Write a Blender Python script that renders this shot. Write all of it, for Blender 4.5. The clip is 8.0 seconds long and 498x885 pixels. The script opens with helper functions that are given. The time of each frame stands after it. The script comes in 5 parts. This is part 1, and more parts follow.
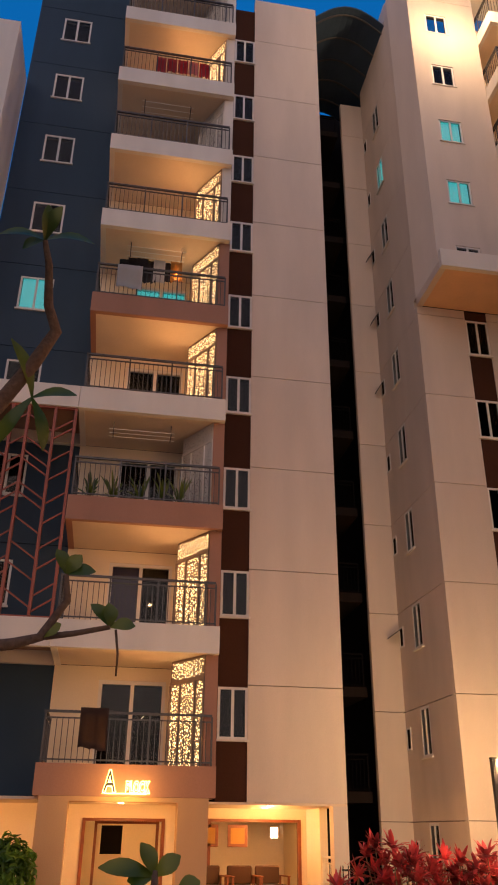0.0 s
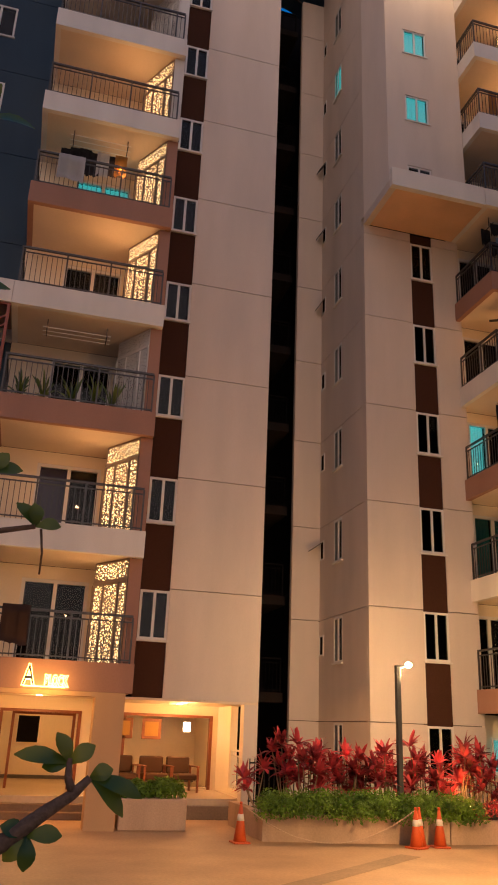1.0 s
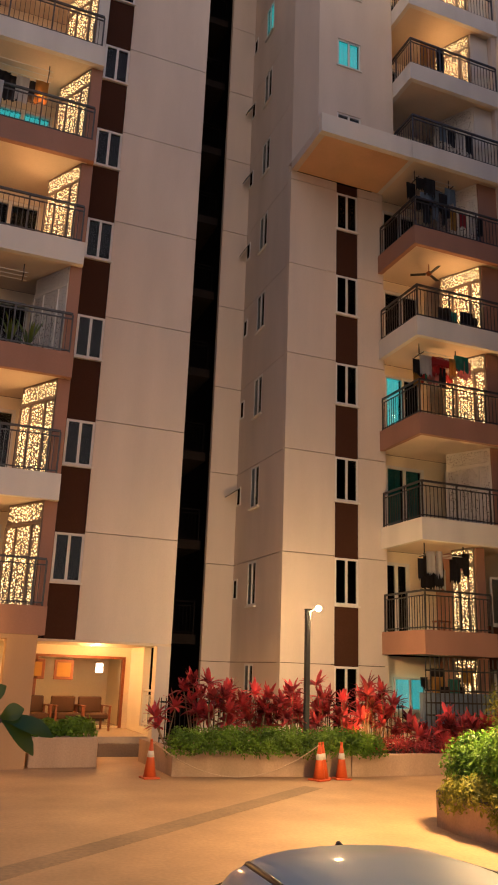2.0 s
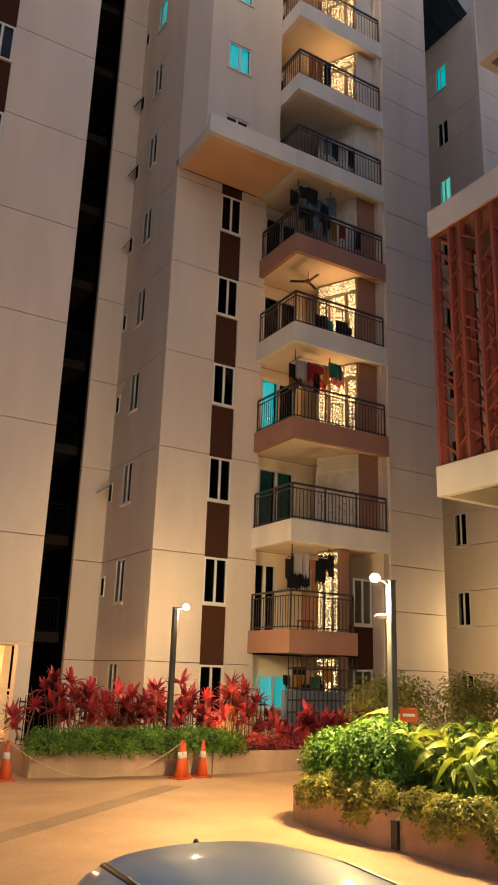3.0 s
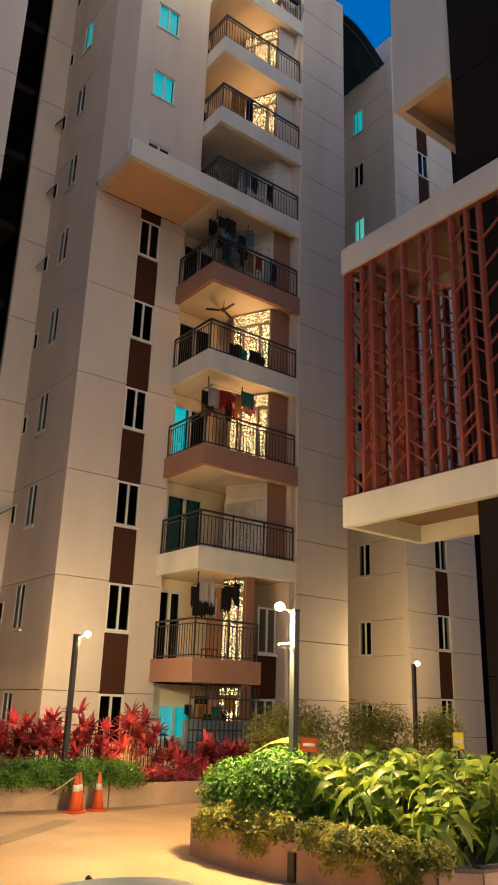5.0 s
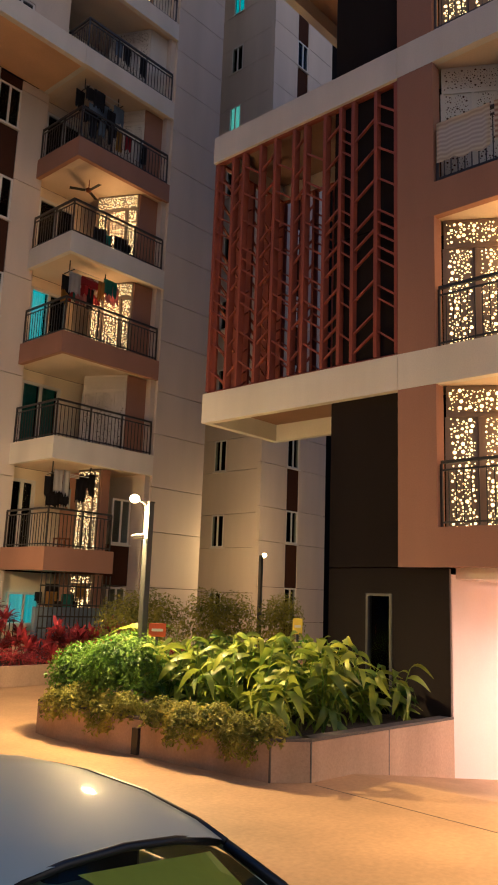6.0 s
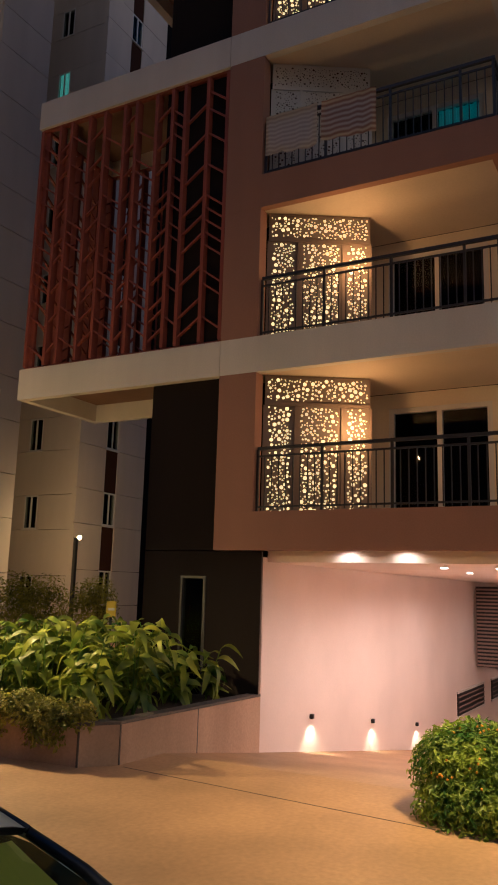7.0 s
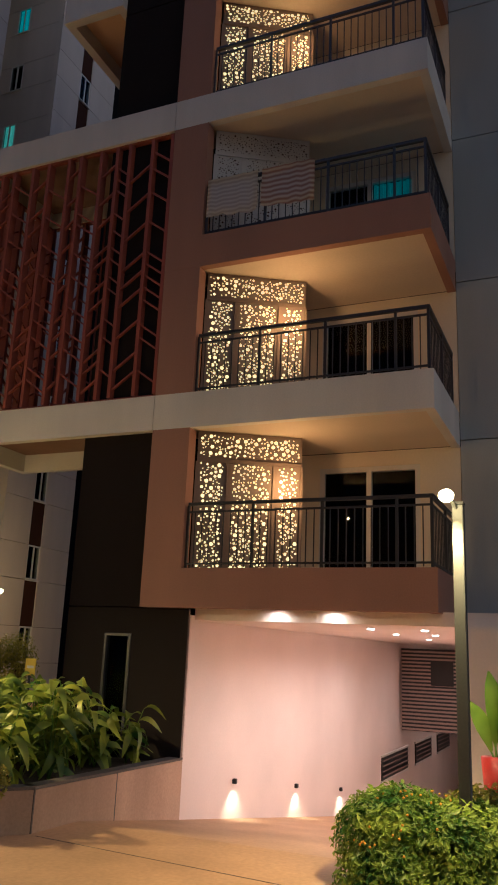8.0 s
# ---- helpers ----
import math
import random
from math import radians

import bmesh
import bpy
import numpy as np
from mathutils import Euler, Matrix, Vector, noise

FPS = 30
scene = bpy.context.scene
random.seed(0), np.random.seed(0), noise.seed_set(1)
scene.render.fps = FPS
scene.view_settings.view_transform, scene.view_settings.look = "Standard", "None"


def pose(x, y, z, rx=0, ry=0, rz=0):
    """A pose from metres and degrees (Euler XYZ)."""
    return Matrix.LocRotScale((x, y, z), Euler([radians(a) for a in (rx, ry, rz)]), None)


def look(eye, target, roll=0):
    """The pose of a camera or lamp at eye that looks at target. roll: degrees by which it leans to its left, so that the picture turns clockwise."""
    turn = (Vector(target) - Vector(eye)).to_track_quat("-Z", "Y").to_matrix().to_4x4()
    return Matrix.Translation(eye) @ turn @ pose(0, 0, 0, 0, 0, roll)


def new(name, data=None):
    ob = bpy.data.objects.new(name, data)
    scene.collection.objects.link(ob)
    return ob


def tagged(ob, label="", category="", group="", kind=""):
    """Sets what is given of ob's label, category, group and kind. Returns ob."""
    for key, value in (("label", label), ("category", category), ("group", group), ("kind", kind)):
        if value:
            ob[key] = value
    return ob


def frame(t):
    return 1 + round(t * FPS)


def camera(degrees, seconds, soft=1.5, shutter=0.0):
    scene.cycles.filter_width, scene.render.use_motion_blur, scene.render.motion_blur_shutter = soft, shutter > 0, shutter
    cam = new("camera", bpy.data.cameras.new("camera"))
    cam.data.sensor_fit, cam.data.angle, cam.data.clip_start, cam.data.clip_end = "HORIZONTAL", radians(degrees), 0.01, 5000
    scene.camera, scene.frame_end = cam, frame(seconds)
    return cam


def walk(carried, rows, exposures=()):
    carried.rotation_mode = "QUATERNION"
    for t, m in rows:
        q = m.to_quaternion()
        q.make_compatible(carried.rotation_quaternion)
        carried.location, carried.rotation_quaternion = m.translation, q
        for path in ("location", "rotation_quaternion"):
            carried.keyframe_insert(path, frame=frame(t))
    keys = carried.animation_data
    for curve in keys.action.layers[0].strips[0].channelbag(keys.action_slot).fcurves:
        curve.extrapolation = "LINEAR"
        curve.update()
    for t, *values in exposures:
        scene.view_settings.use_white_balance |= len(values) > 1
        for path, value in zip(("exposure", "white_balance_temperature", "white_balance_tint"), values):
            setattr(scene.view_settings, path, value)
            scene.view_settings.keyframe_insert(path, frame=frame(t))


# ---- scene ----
# the camera stands still and turns: seconds, a point ahead, lean
cam = camera(34.98, 8.0, soft=1.9)
EYE = (0.0, 0.0, 2.1)
AIMS = [
    (0, (1.485, 8.848, 6.516), 0.67),
    (0.5, (2.040, 8.963, 6.038), 1.64),
    (1, (2.417, 9.088, 5.503), 2.34),
    (1.2, (2.543, 9.111, 5.343), 2.49),
    (2.3, (3.921, 8.796, 4.795), 1.99),
    (2.5, (4.226, 8.663, 4.764), 2.00),
    (3, (4.885, 8.255, 4.928), 1.92),
    (3.5, (5.119, 7.901, 5.472), 1.37),
    (4, (5.252, 7.606, 5.915), 0.74),
    (4.2, (5.286, 7.524, 6.029), 0.79),
    (5.3, (6.143, 7.398, 4.845), 2.02),
    (5.5, (6.478, 7.203, 4.581), 1.94),
    (6, (7.291, 6.555, 4.067), 2.05),
    (6.5, (7.989, 5.729, 3.932), 1.81),
    (7, (8.622, 4.724, 3.929), 1.64),
    (7.5, (8.839, 4.222, 4.112), 1.65),
    (8, (8.844, 3.907, 4.653), 2.44),
]
EXPOSURES = [(0.0, 0.12, 6400, 9), (1.0, 0.0, 6300, 8), (2.5, 0.08, 5800, -6), (3.5, 0.24, 5200, -14), (4.0, 0.2, 5000, -15), (5.5, 0.08, 5300, -14), (6.0, -0.22, 5400, -6), (6.5, -0.62, 5500, 2), (7.0, -1.22, 5250, -6), (7.5, -1.28, 4900, -9), (8.0, -1.08, 4850, -12)]
walk(cam, [(t, look(EYE, aim, lean)) for t, aim, lean in AIMS], EXPOSURES)

# ---- world and light ----
world = bpy.data.worlds.new("dusk")
scene.world = world
world.use_nodes = True
wn, wl = world.node_tree.nodes, world.node_tree.links
bg = wn["Background"]
wtc = wn.new("ShaderNodeTexCoord")
wsep = wn.new("ShaderNodeSeparateXYZ")
wl.new(wtc.outputs["Generated"], wsep.inputs[0])


def wmath(op, a, b=None, clamp=False):
    n = wn.new("ShaderNodeMath")
    n.operation, n.use_clamp = op, clamp
    for i, v in enumerate((a, b)):
        if v is None:
            continue
        if isinstance(v, (int, float)):
            n.inputs[i].default_value = v
        else:
            wl.new(v, n.inputs[i])
    return n.outputs[0]


# deep blue overhead, afterglow of the set sun low behind the camera
low = wmath("SUBTRACT", 1.0, wmath("ABSOLUTE", wsep.outputs[2]), True)
south = wmath("ADD", wmath("MULTIPLY", wsep.outputs[1], -0.87), wmath("MULTIPLY", wsep.outputs[0], -0.50))
glow = wmath("MULTIPLY", wmath("POWER", low, 0.4), wmath("POWER", wmath("MAXIMUM", south, 0.0), 1.0), True)
wmix = wn.new("ShaderNodeMix")
wmix.data_type = "RGBA"
wl.new(glow, wmix.inputs["Factor"])
wmix.inputs["A"].default_value = (0.004, 0.115, 0.38, 1)
wmix.inputs["B"].default_value = (1.24, 0.87, 0.655, 1)
wl.new(wmix.outputs["Result"], bg.inputs["Color"])
bg.inputs["Strength"].default_value = 1.0


def lamp(name, kind, m, power, color, size=0.1, spot=None):
    d = bpy.data.lights.new(name, kind)
    d.energy, d.color = power, color
    if kind == "AREA":
        d.size = size
    else:
        d.shadow_soft_size = size
    if spot:
        d.spot_size, d.spot_blend = radians(spot), 0.6
    ob = new(name, d)
    ob.matrix_world = m
    return ob


WARM, AMBER, PINK = (1.0, 0.66, 0.34), (1.0, 0.52, 0.2), (1.0, 0.62, 0.47)

# ---- materials ----


def rgb(h):
    """Linear colour from an sRGB hex."""
    v = [int(h[i:i + 2], 16) / 255 for i in (0, 2, 4)]
    return tuple(c / 12.92 if c < 0.04045 else ((c + 0.055) / 1.055) ** 2.4 for c in v) + (1,)


def material(name, color, rough=0.7, metal=0.0, grain=30.0, vary=0.12, stain=0.15, bump=0.15, streak=False, glow=None, power=0.0, each=0.0, spec=0.5):
    """A surface with grain, blotches or run-down streaks, and relief, at world size."""
    m = bpy.data.materials.new(name)
    m.use_nodes = True
    n, l = m.node_tree.nodes, m.node_tree.links
    b = n["Principled BSDF"]
    b.inputs["Roughness"].default_value, b.inputs["Metallic"].default_value = rough, metal
    b.inputs["Specular IOR Level"].default_value = spec
    geo = n.new("ShaderNodeNewGeometry")
    fine, big = n.new("ShaderNodeTexNoise"), n.new("ShaderNodeTexNoise")
    fine.inputs["Scale"].default_value, fine.inputs["Detail"].default_value = grain, 5
    big.inputs["Scale"].default_value, big.inputs["Detail"].default_value = 0.7, 4
    l.new(geo.outputs["Position"], fine.inputs["Vector"])
    if streak:
        mp = n.new("ShaderNodeMapping")
        mp.inputs["Scale"].default_value = (1.5, 1.5, 0.3)
        l.new(geo.outputs["Position"], mp.inputs["Vector"])
        l.new(mp.outputs[0], big.inputs["Vector"])
    else:
        l.new(geo.outputs["Position"], big.inputs["Vector"])

    def scaled(sock, amount):
        r = n.new("ShaderNodeMapRange")
        r.inputs["From Min"].default_value, r.inputs["From Max"].default_value = 0.3, 0.7
        r.inputs["To Min"].default_value, r.inputs["To Max"].default_value = 1 - amount, 1 + amount * 0.6
        l.new(sock, r.inputs["Value"])
        return r.outputs[0]

    def times(a, c):
        t = n.new("ShaderNodeMath")
        t.operation = "MULTIPLY"
        l.new(a, t.inputs[0]), l.new(c, t.inputs[1])
        return t.outputs[0]

    f = times(scaled(fine.outputs["Fac"], vary), scaled(big.outputs["Fac"], stain))
    if each:
        oi = n.new("ShaderNodeObjectInfo")
        r = n.new("ShaderNodeMapRange")
        r.inputs["To Min"].default_value, r.inputs["To Max"].default_value = 1 - each, 1 + each
        l.new(oi.outputs["Random"], r.inputs["Value"])
        f = times(f, r.outputs[0])
    mul = n.new("ShaderNodeVectorMath")
    mul.operation = "SCALE"
    mul.inputs[0].default_value = color[:3]
    l.new(f, mul.inputs["Scale"])
    l.new(mul.outputs[0], b.inputs["Base Color"])
    if bump:
        bp = n.new("ShaderNodeBump")
        bp.inputs["Strength"].default_value, bp.inputs["Distance"].default_value = bump, 0.02
        l.new(fine.outputs["Fac"], bp.inputs["Height"])
        l.new(bp.outputs[0], b.inputs["Normal"])
    if glow:
        b.inputs["Emission Color"].default_value, b.inputs["Emission Strength"].default_value = glow, power
    return m


def leafy(name, dark, light, rough=0.45, patches=3.0):
    """Leaves: colour runs from dark to light by leaf, thing and patch; some light passes through."""
    m = bpy.data.materials.new(name)
    m.use_nodes = True
    n, l = m.node_tree.nodes, m.node_tree.links
    b = n["Principled BSDF"]
    geo, oi, noi = n.new("ShaderNodeNewGeometry"), n.new("ShaderNodeObjectInfo"), n.new("ShaderNodeTexNoise")
    noi.inputs["Scale"].default_value = patches
    l.new(geo.outputs["Position"], noi.inputs["Vector"])
    add = n.new("ShaderNodeMath")
    add.operation = "ADD"
    l.new(geo.outputs["Random Per Island"], add.inputs[0])
    l.new(oi.outputs["Random"], add.inputs[1])
    mad = n.new("ShaderNodeMath")
    mad.operation = "MULTIPLY_ADD"
    l.new(add.outputs[0], mad.inputs[0])
    mad.inputs[1].default_value = 0.35
    sub = n.new("ShaderNodeMapRange")
    sub.inputs["From Min"].default_value, sub.inputs["From Max"].default_value = 0.3, 0.7
    sub.inputs["To Min"].default_value, sub.inputs["To Max"].default_value = -0.25, 0.5
    l.new(noi.outputs["Fac"], sub.inputs["Value"])
    l.new(sub.outputs[0], mad.inputs[2])
    mix = n.new("ShaderNodeMix")
    mix.data_type = "RGBA"
    mix.clamp_factor = True
    l.new(mad.outputs[0], mix.inputs["Factor"])
    mix.inputs["A"].default_value, mix.inputs["B"].default_value = dark, light
    l.new(mix.outputs["Result"], b.inputs["Base Color"])
    b.inputs["Roughness"].default_value = rough
    tr = n.new("ShaderNodeBsdfTranslucent")
    l.new(mix.outputs["Result"], tr.inputs["Color"])
    ms = n.new("ShaderNodeMixShader")
    ms.inputs[0].default_value = 0.4
    l.new(b.outputs[0], ms.inputs[1]), l.new(tr.outputs[0], ms.inputs[2])
    l.new(ms.outputs[0], n["Material Output"].inputs["Surface"])
    return m


def glass(name, tint, clear=0.75):
    """Window glass: mostly see-through, with a sharp reflection that grows at a slant."""
    m = bpy.data.materials.new(name)
    m.use_nodes = True
    n, l = m.node_tree.nodes, m.node_tree.links
    n.remove(n["Principled BSDF"])
    tr, gl, fr, mx = (n.new(k) for k in ("ShaderNodeBsdfTransparent", "ShaderNodeBsdfGlossy", "ShaderNodeLayerWeight", "ShaderNodeMixShader"))
    pw, ma = n.new("ShaderNodeMath"), n.new("ShaderNodeMath")
    pw.operation, ma.operation = "POWER", "MULTIPLY_ADD"
    pw.inputs[1].default_value, ma.inputs[1].default_value, ma.inputs[2].default_value = 5.0, 0.14, 0.022
    tr.inputs["Color"].default_value = tint
    gl.inputs["Roughness"].default_value = 0.02
    l.new(fr.outputs["Facing"], pw.inputs[0]), l.new(pw.outputs[0], ma.inputs[0]), l.new(ma.outputs[0], mx.inputs[0])
    l.new(tr.outputs[0], mx.inputs[1]), l.new(gl.outputs[0], mx.inputs[2])
    l.new(mx.outputs[0], n["Material Output"].inputs["Surface"])
    return m


def glowing(name, color, power):
    m = bpy.data.materials.new(name)
    m.use_nodes = True
    b = m.node_tree.nodes["Principled BSDF"]
    b.inputs["Base Color"].default_value = (0.8, 0.8, 0.8, 1)
    b.inputs["Emission Color"].default_value, b.inputs["Emission Strength"].default_value = color, power
    return m


M = {
    "paint": material("silver_car_paint", (0.56, 0.63, 0.55, 1), 0.5, 0.0, grain=400, vary=0.015, stain=0.03, bump=0.0),
    "trim": material("black_car_trim", (0.015, 0.015, 0.016, 1), 0.35, grain=60, vary=0.1, stain=0.1, bump=0.0),
    "carglass": glass("car_glass", (0.04, 0.05, 0.045, 1)),
    "windscreen": glass("windscreen_glass", (0.78, 0.84, 0.72, 1)),
    "tyre": material("tyre_rubber", (0.02, 0.02, 0.021, 1), 0.85, grain=50, vary=0.1, stain=0.1, bump=0.1),
    "cloth_white": material("white_cloth", (0.62, 0.60, 0.60, 1), 0.9, grain=60, vary=0.1, stain=0.1, bump=0.2),
    "cloth_red": material("red_cloth", (0.42, 0.035, 0.05, 1), 0.9, grain=60, vary=0.1, stain=0.2, bump=0.2),
    "cloth_pink": material("pink_cloth", (0.50, 0.22, 0.22, 1), 0.9, grain=60, vary=0.1, stain=0.2, bump=0.2),
    "cloth_dark": material("dark_cloth", (0.018, 0.017, 0.022, 1), 0.9, grain=60, vary=0.1, stain=0.2, bump=0.2),
    "cloth_blue": material("blue_grey_cloth", (0.20, 0.26, 0.34, 1), 0.9, grain=60, vary=0.1, stain=0.2, bump=0.2),
    "cloth_purple": material("purple_cloth", (0.13, 0.10, 0.20, 1), 0.9, grain=60, vary=0.1, stain=0.2, bump=0.2),
    "cloth_brown": material("brown_cloth", (0.09, 0.045, 0.03, 1), 0.9, grain=60, vary=0.1, stain=0.2, bump=0.2),
    "cloth_teal": material("teal_cloth", (0.05, 0.26, 0.23, 1), 0.9, grain=60, vary=0.1, stain=0.2, bump=0.2),
    "cloth_ochre": material("ochre_cloth", (0.45, 0.24, 0.06, 1), 0.9, grain=60, vary=0.1, stain=0.2, bump=0.2),
    "cushion": material("brown_cushion", (0.075, 0.032, 0.014, 1), 0.8, grain=60, vary=0.1, stain=0.2, bump=0.2),
    "coffer": material("brown_soffit_paint", (0.30, 0.19, 0.14, 1), 0.85, grain=30, vary=0.06, stain=0.15, bump=0.06),
    # colour of a reflection in the windscreen, painted on a sheet
    "sunshade": material("yellow_green_reflection", (0.84, 0.84, 0.16, 1), 0.6, grain=40, vary=0.04, stain=0.06, bump=0.05),
    "portal": material("tan_portal_render", (0.50, 0.31, 0.17, 1), 0.85, grain=45, vary=0.06, stain=0.10, bump=0.15, streak=True),
    "louvre": material("grey_brown_louvre", (0.30, 0.22, 0.20, 1), 0.5, grain=30, vary=0.08, stain=0.1, bump=0.05),
    # step stone darkened for the shadow on its risers
    "step": material("shaded_step_stone", (0.20, 0.14, 0.10, 1), 0.7, grain=25, vary=0.15, stain=0.2, bump=0.15),
    "signred": material("red_glazed_pot", (0.50, 0.03, 0.03, 1), 0.4, grain=40, vary=0.08, stain=0.1, bump=0.03),
    "signyellow": material("yellow_sign_board", (0.75, 0.55, 0.05, 1), 0.5, grain=40, vary=0.05, stain=0.1, bump=0.02),
    "chain": material("pale_plastic_chain", (0.55, 0.40, 0.28, 1), 0.6, grain=60, vary=0.15, stain=0.1, bump=0.05),
    "flower": material("orange_flower", (0.8, 0.40, 0.02, 1), 0.7, grain=60, vary=0.2, stain=0.1, bump=0.05),
    "cream": material("cream_render", (0.66, 0.575, 0.515, 1), 0.85, grain=45, vary=0.06, stain=0.09, bump=0.12, streak=True, each=0.015),
    "white": material("white_render", (0.74, 0.70, 0.65, 1), 0.8, grain=40, vary=0.05, stain=0.12, bump=0.12, streak=True),
    "brown": material("terracotta_render", (0.36, 0.19, 0.135, 1), 0.85, grain=45, vary=0.06, stain=0.10, bump=0.15, streak=True),
    "dark": material("charcoal_render", (0.022, 0.0175, 0.0165, 1), 0.95, grain=60, vary=0.18, stain=0.12, bump=0.3, streak=True, spec=0.1),
    "slate": material("blue_grey_render", (0.050, 0.082, 0.125, 1), 0.95, grain=60, vary=0.18, stain=0.12, bump=0.3, streak=True, spec=0.12),
    "strip": material("chocolate_panel", (0.060, 0.026, 0.017, 1), 0.95, grain=25, vary=0.1, stain=0.08, bump=0.05, each=0.05, spec=0.1),
    "joint": material("joint_groove", (0.20, 0.16, 0.135, 1), 0.9, bump=0),
    "grey_wall": material("grey_render", (0.40, 0.43, 0.44, 1), 0.9, grain=50, vary=0.1, stain=0.12, bump=0.2, streak=True),
    "peach": material("peach_soffit_paint", (0.74, 0.47, 0.28, 1), 0.8, grain=30, vary=0.05, stain=0.12, bump=0.06),
    "soffit": material("soffit_paint", (0.72, 0.60, 0.47, 1), 0.8, grain=30, vary=0.04, stain=0.08, bump=0.06),
    "pink": material("pale_wall_paint", (0.82, 0.72, 0.68, 1), 0.75, grain=30, vary=0.03, stain=0.06, bump=0.06),
    "frame": material("white_window_frame", (0.72, 0.70, 0.68, 1), 0.4, grain=80, vary=0.03, stain=0.04, bump=0.02),
    "rail": material("grey_painted_steel", (0.075, 0.072, 0.075, 1), 0.4, 0.5, grain=60, vary=0.1, stain=0.1, bump=0.03),
    "red": material("red_oxide_steel", (0.31, 0.080, 0.052, 1), 0.55, 0.0, grain=50, vary=0.1, stain=0.12, bump=0.05),
    # white board painted darker, as its shaded front when lit from behind
    "screen": material("backlit_screen_shaded", (0.24, 0.185, 0.15, 1), 0.7, grain=30, vary=0.05, stain=0.1, bump=0.05),
    "hole": glowing("lit_perforation", (1.0, 0.60, 0.24, 1), 4.2),
    "pane": glass("window_glass", (0.72, 0.78, 0.8, 1)),
    # near-black colour that holds the shade of unlit rooms and galleries
    "room": material("near_black_shade", (0.010, 0.009, 0.010, 1), 0.95, bump=0, spec=0.02),
    "teal": glowing("lit_teal_curtain", (0.02, 0.62, 0.60, 1), 0.62),
    "teal_dim": glowing("dim_teal_curtain", (0.01, 0.36, 0.36, 1), 0.35),
    "green": glowing("lit_green_curtain", (0.30, 0.85, 0.62, 1), 0.6),
    "road": material("concrete_paving", (0.47, 0.29, 0.155, 1), 0.6, grain=18, vary=0.12, stain=0.22, bump=0.12),
    "planter": material("planter_render", (0.48, 0.335, 0.235, 1), 0.85, grain=30, vary=0.1, stain=0.3, bump=0.25, streak=True),
    "coping": material("dark_coping_stone", (0.11, 0.095, 0.085, 1), 0.6, grain=40, vary=0.2, stain=0.2, bump=0.2),
    "soil": material("planting_soil", (0.03, 0.021, 0.014, 1), 0.95, grain=12, vary=0.4, stain=0.3, bump=0.8),
    "wood": material("teak_frame", (0.24, 0.065, 0.018, 1), 0.45, grain=20, vary=0.2, stain=0.2, bump=0.1),
    "lobby": material("lobby_paint", (0.80, 0.70, 0.55, 1), 0.7, grain=25, vary=0.03, stain=0.05, bump=0.04),
    "tile": material("lobby_floor_stone", (0.55, 0.45, 0.34, 1), 0.25, grain=12, vary=0.06, stain=0.08, bump=0.02),
    "pole": material("grey_lamp_post", (0.075, 0.08, 0.08, 1), 0.45, 0.3, grain=50, vary=0.08, stain=0.1, bump=0.03),
    "bulb": glowing("lamp_lens", (1.0, 0.66, 0.30, 1), 40.0),
    "sign": glowing("lit_sign_letters", (1.0, 0.55, 0.12, 1), 9.0),
    "downlight": glowing("downlight_lens", (1.0, 0.85, 0.72, 1), 14.0),
    "black": material("black_plastic", (0.012, 0.012, 0.013, 1), 0.4, grain=60, vary=0.1, stain=0.1, bump=0.02),
    "hedge": leafy("hedge_leaf", (0.03, 0.085, 0.010, 1), (0.24, 0.42, 0.04, 1)),
    "bush": leafy("shrub_leaf", (0.04, 0.13, 0.012, 1), (0.50, 0.62, 0.07, 1), 0.45),
    "trail": leafy("trailing_leaf", (0.09, 0.12, 0.016, 1), (0.52, 0.48, 0.08, 1)),
    "ginger": leafy("ginger_leaf", (0.022, 0.085, 0.010, 1), (0.54, 0.60, 0.07, 1), 0.45, 2.2),
    "cordy": leafy("red_cordyline_leaf", (0.09, 0.008, 0.014, 1), (0.95, 0.13, 0.16, 1), 0.4, 2.5),
    "plumeria": leafy("frangipani_leaf", (0.02, 0.065, 0.012, 1), (0.24, 0.27, 0.035, 1), 0.3),
    "bark": material("grey_brown_bark", (0.12, 0.075, 0.05, 1), 0.9, grain=40, vary=0.3, stain=0.2, bump=0.6),
    "stem": material("pale_stem", (0.30, 0.20, 0.13, 1), 0.8, grain=60, vary=0.2, stain=0.2, bump=0.3),
    "cone": material("orange_cone_plastic", (0.62, 0.10, 0.02, 1), 0.5, grain=40, vary=0.08, stain=0.2, bump=0.03),
    "band": material("reflective_band", (0.7, 0.66, 0.6, 1), 0.35, grain=60, vary=0.05, stain=0.15, bump=0.02),
}
M["paint"].node_tree.nodes["Principled BSDF"].inputs["Coat Weight"].default_value = 0.45
M["paint"].node_tree.nodes["Principled BSDF"].inputs["Coat Roughness"].default_value = 0.06
for key in ("hole", "teal", "green", "bulb", "downlight", "sign"):
    M[key].cycles.emission_sampling = "NONE" if key in ("hole", "downlight", "bulb") else "AUTO"

# ---- building blocks ----


def box(bm, x0, x1, y0, y1, z0, z1):
    v = [bm.verts.new((x, y, z)) for z in (z0, z1) for y in (y0, y1) for x in (x0, x1)]
    for a in ((0, 2, 3, 1), (4, 5, 7, 6), (0, 1, 5, 4), (2, 6, 7, 3), (0, 4, 6, 2), (1, 3, 7, 5)):
        bm.faces.new([v[i] for i in a])


